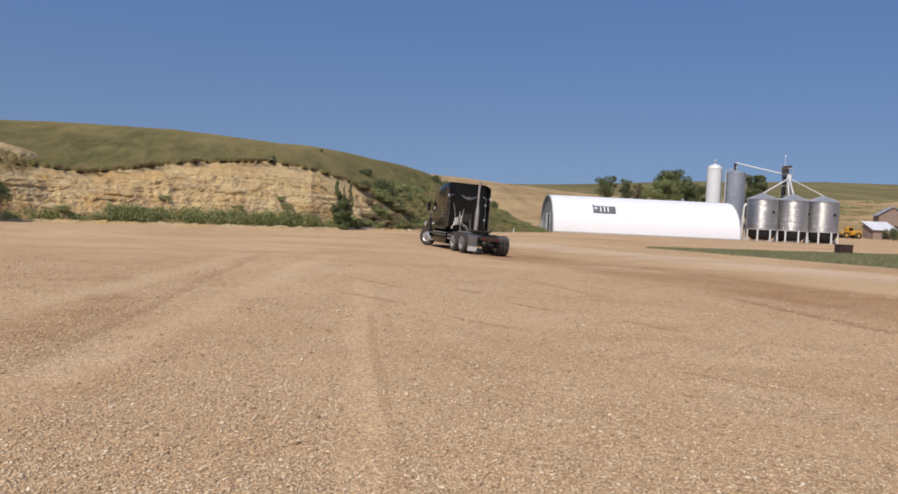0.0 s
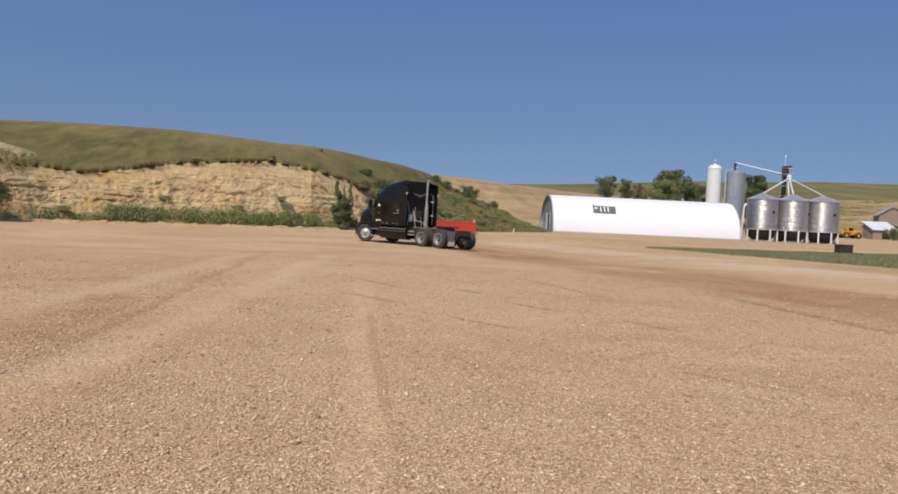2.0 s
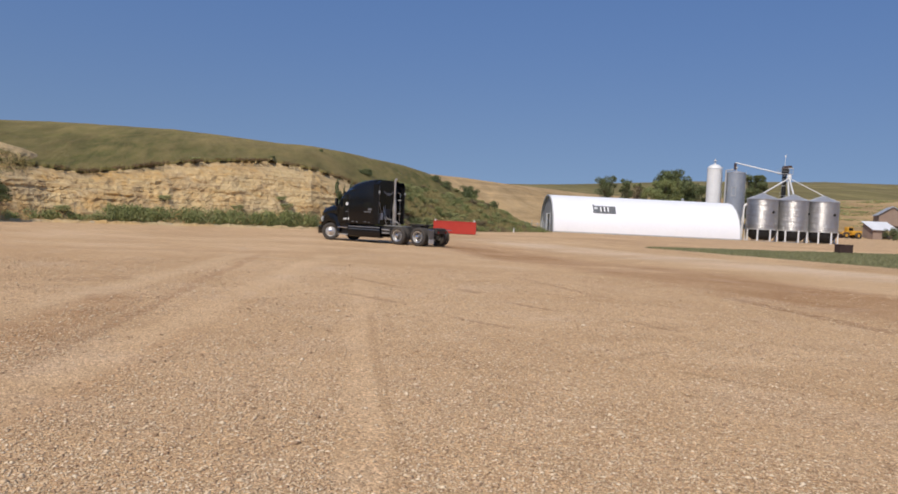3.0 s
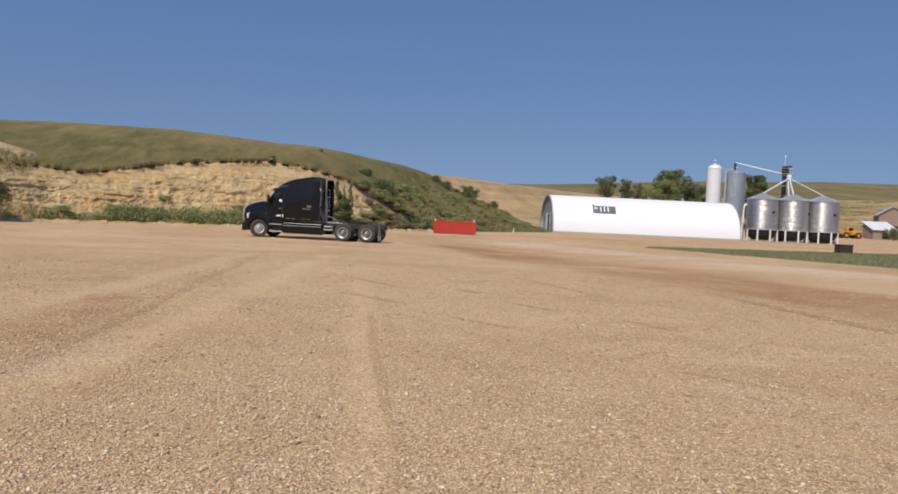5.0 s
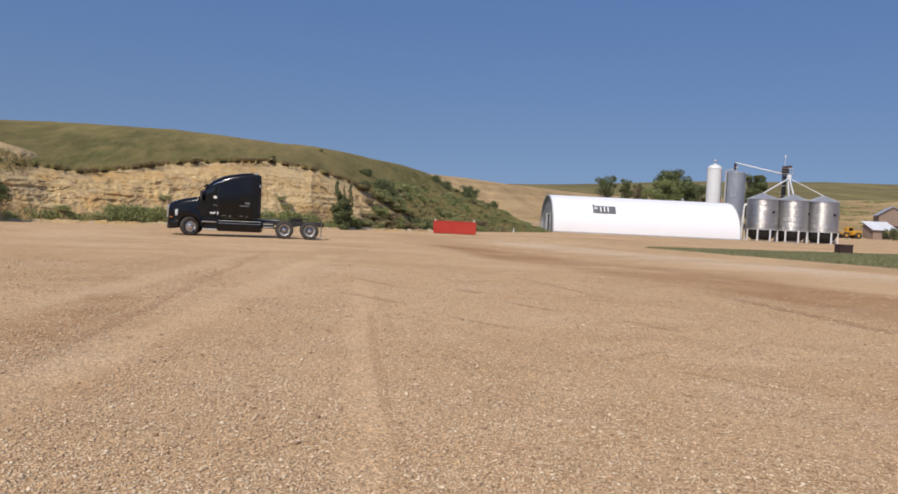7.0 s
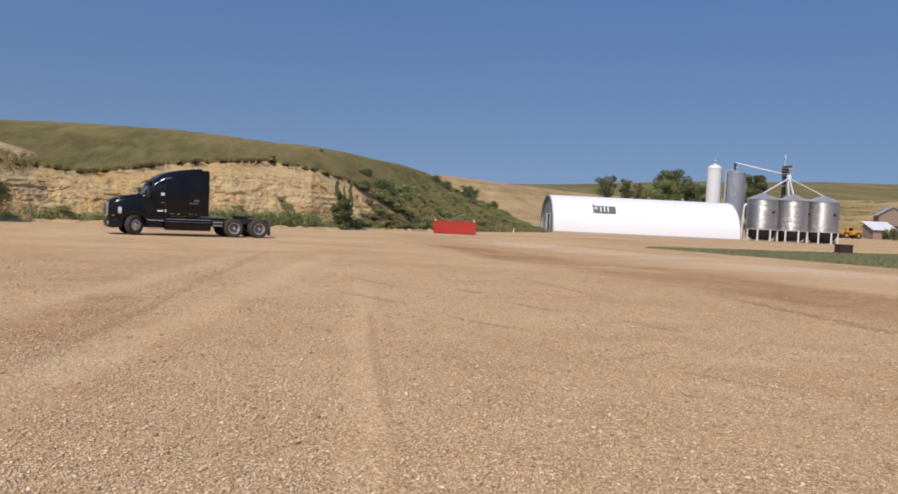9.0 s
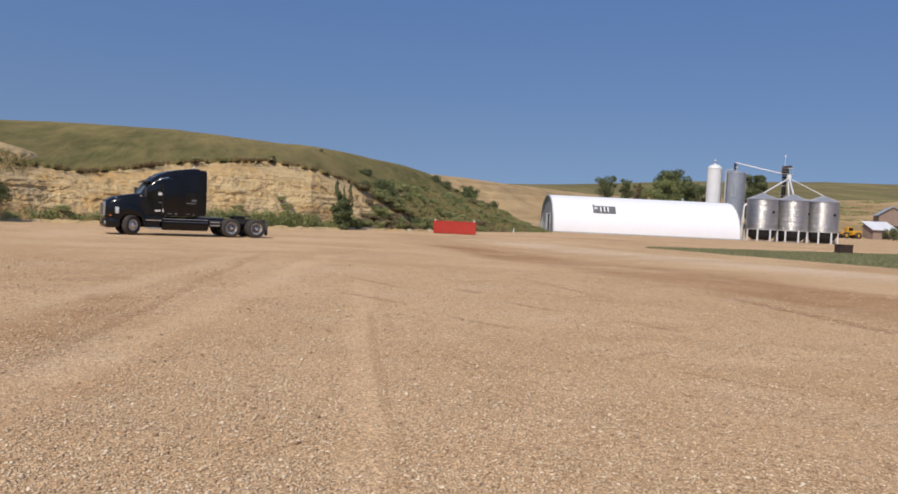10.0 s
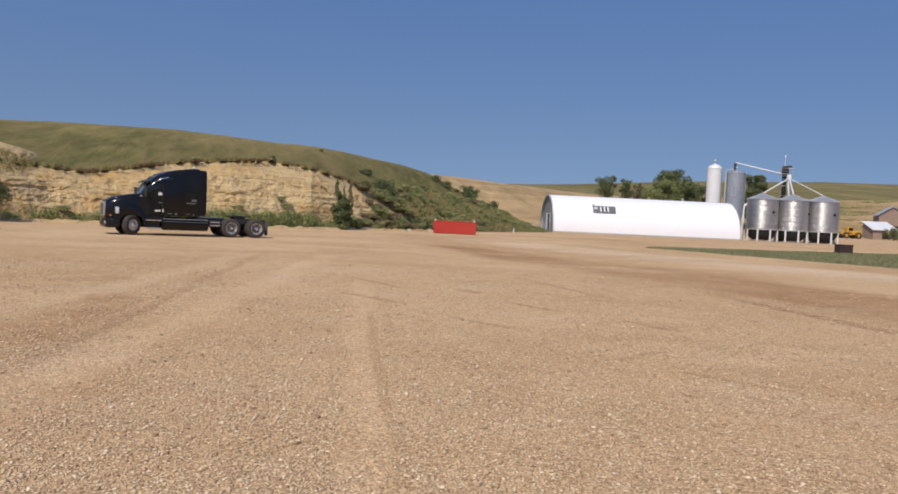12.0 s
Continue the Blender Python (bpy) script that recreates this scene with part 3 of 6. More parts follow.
# ---- shed, silos and bins ----
def build_shed():
    x0, x1, y0, half, rise = 17.0, 49.3, 131.0, 6.5, 6.45
    shed = thing("arched_shed", "long white fabric-covered arched storage shed with grey end wall", "shed", pose(x0, y0 + half, 0, 0, 0, 3.0))
    length = x1 - x0
    arch = [(-half * math.cos(math.pi * i / 48), rise * math.sin(math.pi * i / 48) ** 0.92) for i in range(49)]
    secs = []
    for k in range(41):
        x = length * k / 40
        sag = 0.03 * (1 if k % 2 else 0)
        inner = [(x, p[0] * 0.985, max(p[1] - 0.08, 0)) for p in reversed(arch)]
        secs.append([(x, p[0] * (1 - sag / 20), p[1] * (1 - sag / 10)) for p in arch] + inner)
    part("cover", loft(secs), MEMBRANE, shed, "taut white fabric cover over arched ribs", smooth=True)
    for k in (0, 40):
        secs = []
        for dx in (-0.06, 0.10):
            x = length * k / 40 + dx * (1 if k == 0 else -1)
            secs.append([(x, p[0] * 1.006, p[1] * 1.006 + 0.01) for p in arch] + [(x, p[0] * 0.965, max(p[1] * 0.965, 0)) for p in reversed(arch)])
        part("edge_rib", loft(secs), POST_STEEL, shed)
    # end wall with a door opening, seen from the yard
    for k, x in ((0, 0.35), (1, length - 0.35)):
        bm = bmesh.new()
        inner = [(p[0] * 0.96, p[1] * 0.96) for p in arch]
        door = ((-1.5, 0), (-1.5, 3.1), (1.6, 3.1), (1.6, 0)) if k == 0 else ()
        for xx in (x - 0.04, x + 0.04):
            outline = inner[:1] + list(door) + list(reversed(inner[1:])) if door else inner
            bm.faces.new([bm.verts.new((xx, p[0], p[1])) for p in outline])
        part("end_wall", bm, END_WALL, shed, "grey sheet-metal end wall")
    part("door_frame", box(0.22, 0.5, -1.62, -1.5, 0, 3.1, bm=box(0.22, 0.5, 1.6, 1.72, 0, 3.1, bm=box(0.22, 0.5, -1.62, 1.72, 3.1, 3.22))), WHITE_ROOF, shed, "white door frame")
    part("half_door", box(0.16, 0.24, 0.35, 1.9, 0.05, 3.15, 0.02), WHITE_ROOF, shed, "white sliding door leaf, half open")
    part("base_rail", box(0.1, length - 0.1, -half - 0.06, -half + 0.1, 0, 0.22, 0.03), POST_STEEL, shed)
    part("ridge_vent", lathe([(0.22, 6.4), (0.22, 6.75), (0.34, 6.8), (0.0, 6.95)], n=14, centre=(24.3, 0.3, 0)), POST_STEEL, shed)
    # sign on the flank, lettering illegible
    a = math.asin(0.62)
    sign = new("sign_frame")
    sign.parent = shed
    y, z = -half * math.cos(a), rise * math.sin(a) ** 0.92
    sign.matrix_basis = Matrix.Translation((8.9, y - 0.12, z)) @ pose(0, 0, 0, -34, 0, 0)
    part("board", box(-1.95, 1.95, -0.05, 0.03, -0.72, 0.72, 0.02), SIGN_GREY, sign, "grey sign board with illegible pale lettering")
    for x, w, z, h, ink in ((-1.7, 0.28, 0.0, 0.38, WHITE_INK), (-1.36, 0.22, 0.1, 0.22, WHITE_INK), (-1.08, 0.26, 0.0, 0.3, GREY_INK), (-0.72, 0.22, -0.45, 1.0, WHITE_INK), (-0.42, 0.22, -0.5, 1.05, DARK),
                            (-0.12, 0.26, -0.45, 1.0, WHITE_INK), (0.2, 0.24, -0.5, 1.05, DARK), (0.5, 0.24, -0.45, 1.0, WHITE_INK), (0.86, 0.2, -0.4, 0.9, GREY_INK), (1.2, 0.2, -0.4, 0.9, GREY_INK), (1.52, 0.2, -0.4, 0.9, GREY_INK)):
        part("letter_bar", box(x, x + w, -0.085, -0.05, z, z + h, 0.01), ink, sign)
    part("corner_tab", loft([[(-1.95, y, 0.70), (-1.55, y, 0.70), (-1.98, y, 1.05)] for y in (-0.04, 0.02)]), SIGN_GREY, sign, "bent sign corner")
    sign.name = "sign"


def build_pipe():
    pipe = thing("auger_tube", "white leaning auger tube between the shed and the bins", "auger", pose(51.75, 138.5, 0))
    part("tube", tube((0, 0, 0.1), (0.35, 0, 6.2), 0.16, n=14), SILO_WHITE, pipe)
    part("hood", tube((0.35, 0, 6.1), (0.75, 0, 6.5), 0.19, n=14), SILO_WHITE, pipe)
    part("boot", box(-0.3, 0.3, -0.3, 0.3, 0, 0.5, 0.05), POST_STEEL, pipe)
    part("sleeve", tube((0.17, 0, 3.0), (0.23, 0, 4.2), 0.24, n=14), SILO_WHITE, pipe)


def build_silo(x, y, r, h, dome, mat, label):
    silo = thing("silo", label, "silo", pose(x, y, 0), "tall silos behind the shed")
    prof = [(r, 0)]
    z = 0
    while z < h - 0.9:
        z += 1.0
        prof += [(r, z - 0.06), (r + 0.02, z - 0.05), (r + 0.02, z - 0.01), (r, z)]
    prof += [(r, h)]
    part("wall", lathe(prof, n=40), mat, silo, smooth=True)
    part("roof", lathe([(r + 0.06, h - 0.05), (r + 0.06, h + 0.02)] + [(r * math.cos(a) ** 0.85, h + dome * (0.5 * math.sin(a) + 0.5 * (1 - math.cos(a)))) for a in np.linspace(0.05, math.pi / 2 - 0.12, 9)] + [(0.12, h + dome), (0.0, h + dome)], n=40), mat if mat is SILO_WHITE else BIN_ROOF, silo, smooth=True)
    part("vent_cap", lathe([(0.13, h + dome - 0.1), (0.13, h + dome + 0.5), (0.3, h + dome + 0.55), (0.22, h + dome + 0.8), (0, h + dome + 0.9)], n=14), POST_STEEL, silo, smooth=True)
    bm = bmesh.new()
    for s in (-0.22, 0.22):
        tube((r + 0.15, s, 1.0), (r + 0.15, s, h + 0.4), 0.03, n=6, bm=bm)
    for i in range(int(h / 0.6)):
        tube((r + 0.15, -0.22, 1.2 + 0.6 * i), (r + 0.15, 0.22, 1.2 + 0.6 * i), 0.02, n=5, bm=bm)
    part("ladder", bm, POST_STEEL, silo)
    if mat is SILO_GREY:
        for a0, a1, z in ((228, 252, 9.9), (228, 252, 8.3)):
            bm = bmesh.new()
            for i in range(6):
                a = radians(a0 + (a1 - a0) * i / 5)
                b2 = radians(a0 + (a1 - a0) * (i + 1) / 5)
                bar(((r + 0.03) * math.cos(a), (r + 0.03) * math.sin(a), z), ((r + 0.03) * math.cos(b2), (r + 0.03) * math.sin(b2), z), 0.12, bm)
            part("emblem_band", bm, POST_STEEL, silo, "faded grey emblem outline")
        for a in (228, 252):
            c, d = (r + 0.03) * math.cos(radians(a)), (r + 0.03) * math.sin(radians(a))
            part("emblem_band", bar((c, d, 8.3), (c, d, 9.9), 0.12), POST_STEEL, silo, "faded grey emblem outline")
        part("fill_pipe", tube((-r - 0.28, -0.2, 0.3), (-r - 0.28, -0.2, h + 0.5), 0.17, n=14), POST_STEEL, silo, "grey upright fill pipe", smooth=True)
        part("fill_elbow", tube((-r - 0.28, -0.2, h + 0.4), (-0.6, 0, h + dome + 0.2), 0.15, n=14), POST_STEEL, silo, smooth=True)
        part("spout_hood", box(-0.45, -0.1, -0.25, 0.25, h + dome + 0.2, h + dome + 1.5, 0.06), RUST, silo, "dark inlet hood")
    return silo


def build_bin():
    r, z0, eave, peak = 2.72, 2.05, 7.45, 8.45
    grain = thing("grain_bin", "shiny galvanised corrugated grain bin on a hopper stand", "grain bin", pose(55.95, 140, 0), "hopper bins in a row")
    prof = []
    z = z0
    while z < eave - 0.01:
        prof += [(r, z), (r, z + 0.80), (r + 0.008, z + 0.84), (r + 0.008, z + 0.88)]
        z += 0.9
    prof += [(r, eave)]
    part("wall", lathe(prof, n=56), BIN, grain, smooth=True)
    part("roof", lathe([(r + 0.1, eave - 0.06), (r + 0.1, eave + 0.02), (0.42, peak), (0.42, peak + 0.16), (0, peak + 0.2)], n=56), BIN_ROOF, grain, "ribbed conical roof")
    bm = bmesh.new()
    for i in range(20):
        a = 2 * math.pi * i / 20
        bar(((r + 0.05) * math.cos(a), (r + 0.05) * math.sin(a), eave + 0.05), (0.45 * math.cos(a), 0.45 * math.sin(a), peak + 0.03), 0.05, bm)
    part("roof_ribs", bm, BIN_ROOF, grain)
    # hopper is made full and near black to stand for the shadow beneath
    part("hopper", lathe([(r - 0.05, z0 + 0.05), (r - 0.3, 1.1), (1.7, 0.35), (1.2, 0.22), (0.0, 0.22)], n=40), DARK, grain, smooth=True)
    part("ring_beam", lathe([(r + 0.03, z0 - 0.06), (r + 0.07, z0 - 0.04), (r + 0.07, z0 + 0.16), (r + 0.02, z0 + 0.18)], n=56), POST_STEEL, grain, smooth=True)
    for i in range(8):
        a = 2 * math.pi * (i + 0.25) / 8
        part("leg", box(-0.10, 0.10, -0.13, 0.13, 0, z0, 0.02), WHITE_ROOF, grain).matrix_basis = pose((r + 0.03) * math.cos(a), (r + 0.03) * math.sin(a), 0, 0, 0, math.degrees(a))
    part("foot_ring", lathe([(r - 0.12, 0), (r + 0.14, 0), (r + 0.14, 0.05), (r - 0.12, 0.05), (r - 0.12, 0)], n=40), POST_STEEL, grain)
    a = radians(-70)
    part("hatch", tube(((r - 0.05) * math.cos(a), (r - 0.05) * math.sin(a), 5.2), ((r + 0.12) * math.cos(a), (r + 0.12) * math.sin(a), 5.2), 0.24, n=16), DARK, grain, "dark round hatch")
    copy_thing(grain, pose(61.35, 140, 0, 0, 0, 36))
    copy_thing(grain, pose(66.75, 140, 0, 0, 0, 0))
    return grain


def build_leg():
    x, y = 62.9, 148.0
    leg = thing("bucket_elevator", "tall grain bucket elevator with head box and distributor spouts", "elevator", pose(x, y, 0))
    part("trunk", box(-0.36, -0.08, -0.2, 0.2, 0, 13.6, 0.02), DARK, leg, "dark casing trunk")
    part("trunk", box(0.08, 0.36, -0.2, 0.2, 0, 13.6, 0.02), DARK, leg, "dark casing trunk")
    for i in range(7):
        part("brace", box(-0.42, 0.42, -0.24, 0.24, 1.9 * i + 1, 1.9 * i + 1.1), POST_STEEL, leg)
    part("head", lathe([(0, -0.35), (0.5, -0.35), (0.58, -0.28), (0.58, 0.28), (0.5, 0.35), (0, 0.35)], axis="Y", n=24, centre=(0.1, 0, 13.75)), RUST, leg, "dark rounded head box")
    part("head_cover", box(-0.5, 0.7, -0.38, 0.38, 12.9, 13.7, 0.06), DARK, leg)
    part("motor", tube((0.6, 0, 14.2), (1.3, 0, 14.2), 0.22, n=16), RUST, leg, smooth=True)
    part("motor_shelf", box(0.3, 1.5, -0.35, 0.35, 13.9, 13.98, 0.01), SILO_WHITE, leg)
    part("platform", box(-0.9, 1.3, -0.8, 0.8, 12.75, 12.83, 0.02), POST_STEEL, leg)
    part("mast", tube((0, 0, 14.2), (0, 0, 16.5), 0.05, 0.03), SILO_WHITE, leg)
    part("mast_vane", box(-0.12, 0.12, -0.03, 0.03, 15.9, 16.3, 0.02), SILO_WHITE, leg)
    for sy in (-0.8, 0.8):
        for sx in (-0.9, 1.3):
            part("railing_post", tube((sx, sy, 12.8), (sx, sy, 13.8), 0.03, n=6), POST_STEEL, leg)
        for z in (13.3, 13.8):
            part("railing", tube((-0.9, sy, z), (1.3, sy, z), 0.025, n=6), POST_STEEL, leg)
    part("distributor", lathe([(0.15, 12.7), (0.40, 12.4), (0.40, 11.9), (0.2, 11.6)], n=20, centre=(0.7, -0.6, 0)), SILO_WHITE, leg, smooth=True)
    for bx, r in ((55.95, 0.13), (61.35, 0.14), (66.75, 0.07)):
        part("spout", tube((0.7, -0.6, 12.0), (bx - x, 140 - y, 8.6), r, n=12), SILO_WHITE, leg, "pale grain spout", smooth=True)
    part("spout", tube((0.5, -0.5, 12.0), (0.45, -1.6, 8.4), 0.2, n=12), SILO_WHITE, leg, "pale grain spout", smooth=True)
    part("long_spout", tube((-0.2, 0, 12.75), (54.6 - x, 151.0 - y, 14.75), 0.12, n=12), SILO_WHITE, leg, "long pale conveying pipe")
    for a, c in (((0, 0, 12.8), (-5, -7, 0)), ((0, 0, 12.8), (6, 6, 0))):
        part("guy_cable", tube(a, c, 0.02, n=5), POST_STEEL, leg)


# ---- truck ----
WHEEL_R, AXLE_GAP, BASE = 0.515, 1.42, 5.90
CAB = ((2.52, 1.21, 3.66, 0.28), (2.95, 1.22, 3.63, 0.32), (3.75, 1.22, 3.50, 0.38), (4.15, 1.21, 3.39, 0.43), (4.45, 1.20, 3.27, 0.47), (4.75, 1.18, 3.08, 0.48),
       (4.95, 1.16, 2.93, 0.46), (5.1, 1.13, 2.72, 0.36), (5.3, 1.09, 2.40, 0.25), (5.48, 1.04, 2.13, 0.12))


def cab_side(x, z, off):
    w, top, r = (lerp(x, CAB, k) for k in (1, 2, 3))
    dz = z - (top - r)
    return w + off - (r - math.sqrt(max(r * r - dz * dz, 0)) if dz > 0 else 0)


def side_plate(outline, off, thick, side):
    """A plate that follows the cab's side; outline of (x, z)."""
    bm = bmesh.new()
    ins, outs = [], []
    for x, z in outline:
        y = cab_side(x, z, off)
        outs.append(bm.verts.new((x, side * y, z)))
        ins.append(bm.verts.new((x, side * (y - thick), z)))
    n = len(outs)
    bm.faces.new(outs)
    for i in range(n):
        bm.faces.new((outs[i], outs[(i + 1) % n], ins[(i + 1) % n], ins[i]))
    return bm


def side_grid(low, high, off, side, rows=6):
    """A curved panel on the cab's side between two outlines of (x, z)."""
    bm = bmesh.new()
    xs = np.linspace(low[0][0], low[-1][0], 10)
    grid = []
    for x in xs:
        z0, z1 = np.interp(x, [p[0] for p in low], [p[1] for p in low]), np.interp(x, [p[0] for p in high], [p[1] for p in high])
        zs = [z0 + (z1 - z0) * k / rows for k in range(rows + 1)]
        grid.append([[bm.verts.new((x, side * cab_side(x, z, o), z)) for z in zs] for o in (off, off - 0.03)])
    for p, q in zip(grid, grid[1:]):
        for k in range(rows):
            bm.faces.new((p[0][k], p[0][k + 1], q[0][k + 1], q[0][k]))
        bm.faces.new((p[0][0], q[0][0], q[1][0], p[1][0]))
        bm.faces.new((p[0][-1], q[0][-1], q[1][-1], p[1][-1]))
    for p in (grid[0], grid[-1]):
        for k in range(rows):
            bm.faces.new((p[0][k], p[0][k + 1], p[1][k + 1], p[1][k]))
    return bm


def build_wheel(truck, x, y, dual, steer):
    s = 1 if y > 0 else -1
    R = WHEEL_R
    if not dual:      # convex hub outward
        prof = [(0.0, 0.20), (0.06, 0.20), (0.09, 0.185), (0.105, 0.13), (0.16, 0.115), (0.19, 0.10), (0.25, 0.085), (0.275, 0.11), (0.295, 0.125), (0.305, 0.10), (0.29, 0.0), (0.29, -0.12), (0.0, -0.12)]
        tyres = (0.0,)
    else:             # deep dished outer rim with a bright hub
        prof = [(0.0, 0.19), (0.07, 0.19), (0.10, 0.17), (0.11, 0.03), (0.17, 0.0), (0.24, 0.0), (0.265, 0.03), (0.28, 0.13), (0.305, 0.15), (0.305, 0.11), (0.285, 0.0), (0.285, -0.46), (0.0, -0.46)]
        tyres = (0.0, -0.33)
    wheel = part("wheel", lathe([(r, s * h) for r, h in prof], axis="Y", n=36), DISH if dual else ALLOY, truck, "dark dished steel wheel" if dual else "polished aluminium wheel", smooth=True)
    if dual:
        part("rim_ring", lathe([(0.235, s * 0.008), (0.262, s * 0.03), (0.283, s * 0.145), (0.318, s * 0.160), (0.322, s * 0.11)], axis="Y", n=36), ALLOY, wheel, "bright rim ring", smooth=True)
    for off in tyres:
        w = 0.14
        tp = [(0.29, -0.11), (0.33, -w), (0.43, -w - 0.012), (0.485, -w + 0.005), (0.505, -w + 0.03)]
        for k in range(5):
            c = -0.088 + 0.044 * k
            tp += [(R, c - 0.016), (R, c + 0.016), (R - 0.016, c + 0.018), (R - 0.016, c + 0.026)] if k < 4 else [(R, c - 0.016), (R, c + 0.016)]
        tp += [(0.505, w - 0.03), (0.485, w - 0.005), (0.43, w + 0.012), (0.33, w), (0.29, 0.11)]
        part("tyre", lathe([(r, s * (h + off)) for r, h in tp], axis="Y", n=40), RUBBER, wheel, "dusty black tyre", smooth=True)
    bm = bmesh.new()
    for i in range(10):
        a = 2 * math.pi * i / 10
        h0 = 0.09 if not dual else 0.0
        tube((0.205 * math.cos(a), s * h0, 0.205 * math.sin(a)), (0.205 * math.cos(a), s * (h0 + 0.045), 0.205 * math.sin(a)), 0.017, n=6, bm=bm)
    tagged(part("lug_nuts", bm, CHROME, wheel), kind="stuff")
    part("hub_cap", lathe([(0.0, s * (0.235)), (0.05, s * 0.232), (0.085, s * 0.215), (0.095, s * 0.16)], axis="Y", n=20), CHROME, wheel, "chrome hub cap", smooth=True)
    wheel.location = (x, y, R)
    return wheel, x, y, steer


def build_truck():
    truck = thing("semi_truck", "black aerodynamic sleeper semi truck with chrome stack and no trailer", "truck")
    secs = [section(x, w, 1.05, top, r, 0.08) for x, w, top, r in CAB]
    cab = part("cab_body", loft(secs), PAINT, truck, "glossy black cab and tall sleeper", smooth=True)
    # lower skirt of the cab under the doors
    part("cab_sill", loft([section(x, w - 0.04, 0.72, 1.12, 0.05) for x, w in ((4.35, 1.2), (4.9, 1.17), (5.35, 1.08))]), PAINT, truck, smooth=True)
    # hood
    hood = part("hood", loft([section(x, w, z0, z1, r, 0.05) for x, w, z0, z1, r in
                ((5.40, 1.03, 0.95, 2.18, 0.30), (5.8, 0.99, 0.98, 2.13, 0.34), (6.3, 0.93, 0.95, 2.04, 0.36), (6.63, 0.86, 0.85, 1.95, 0.36), (6.87, 0.78, 0.8, 1.85, 0.34), (7.03, 0.68, 0.8, 1.74, 0.30), (7.10, 0.58, 0.82, 1.58, 0.24))]), PAINT, truck, "sloping black hood", smooth=True)
    part("grille", loft([[(7.04 + 0.13 * k, y * 0.52, 0.95 + (z - 0.95) * 1.0) for y, z in ((-1, 0.95), (-1.05, 1.5), (-0.7, 1.66), (0.7, 1.66), (1.05, 1.5), (1, 0.95))] for k in (0, 1)]), ALLOY, truck, "bright grille surround")
    bm = bmesh.new()
    for i in range(7):
        box(7.165, 7.19, -0.42, 0.40, 1.0 + 0.085 * i, 1.045 + 0.085 * i, bm=bm)
    part("grille_bars", bm, FRAME, truck)
    part("bumper", loft([section(x, w, z0, 0.82, 0.08, 0.08) for x, w, z0 in ((6.50, 1.17, 0.40), (6.78, 1.14, 0.36), (6.98, 1.02, 0.34), (7.10, 0.82, 0.36), (7.16, 0.56, 0.38))]), PAINT, truck, "black wraparound bumper", smooth=True)
    for s in (1, -1):
        # fender arch over the front wheel
        secs = []
        for i in range(15):
            a = radians(-8 + 186 * i / 14)
            cx, cz, ri = BASE, WHEEL_R + 0.02, 0.60
            ro = ri + 0.16 + 0.30 * max(0, math.sin(a)) ** 2 + (0.22 if a < 1.3 else 0.05) * abs(math.cos(a))
            c, sn = math.cos(a), math.sin(a)
            yo = 1.16 - 0.10 * max(0, c)
            secs.append([(cx + ri * c, s * yo, cz + ri * sn), (cx + (ri + 0.04) * c, s * (yo + 0.015), cz + (ri + 0.04) * sn), (cx + ro * c * 0.92, s * (yo - 0.07), cz + ro * sn),
                         (cx + ro * c * 0.9, s * 0.72, cz + ro * sn * 1.06), (cx + ri * c, s * 0.72, cz + ri * sn)])
        part("fender", loft(secs), PAINT, truck, "black front fender", smooth=True)
        part("headlight", loft([[(6.54 + 0.14 * k, s * (1.13 - 0.05 * k + dy), z) for dy, z in ((-0.28, 1.06), (-0.03, 1.09), (0.02, 1.24), (-0.03, 1.38), (-0.28, 1.44))] for k in (0, 0.5, 1)]), LAMP, truck, "clear headlamp", smooth=True)
        part("turn_signal", box(6.84, 6.96, s * 0.90 - 0.09, s * 0.88 + 0.09, 0.95, 1.01, 0.02), AMBER, truck, "amber turn signal")
        part("hood_marker", tube((6.12, s * 0.96, 1.52), (6.12, s * 1.04, 1.52), 0.06, 0.05, 12), CHROME, truck, "small chrome hood lamp")
        part("fog_lamp", tube((7.02, s * 0.72, 0.6), (7.145, s * 0.72, 0.6), 0.09, n=14), LAMP, truck)
        # door, its window, handle, lettering bars
        part("door_seam", side_plate([(4.40, 1.12), (4.40, 2.72), (4.42, 2.72), (4.42, 1.12)], 0.004, 0.02, s), FRAME, truck)
        door = part("door", side_grid([(4.43, 1.12), (5.34, 1.12)], [(4.43, 2.74), (4.85, 2.72), (5.02, 2.58), (5.22, 2.22), (5.34, 1.92)], 0.008, s), PAINT, truck, "glossy black cab door", smooth=True)
        part("door_window", side_grid([(4.48, 1.98), (5.28, 1.88)], [(4.48, 2.69), (4.85, 2.66), (5.02, 2.52), (5.20, 2.20), (5.28, 1.94)], 0.014, s), TINT, door, "dark door window", smooth=True)
        part("window_sticker", side_plate([(4.46, 2.12), (4.64, 2.12), (4.64, 2.27), (4.46, 2.27)], 0.020, 0.01, s), WHITE_INK, door, "white window sticker")
        part("door_handle", box(4.46, 4.62, s * 1.21 - 0.03, s * 1.21 + 0.03, 1.72, 1.77, 0.01), GREY_INK, door)
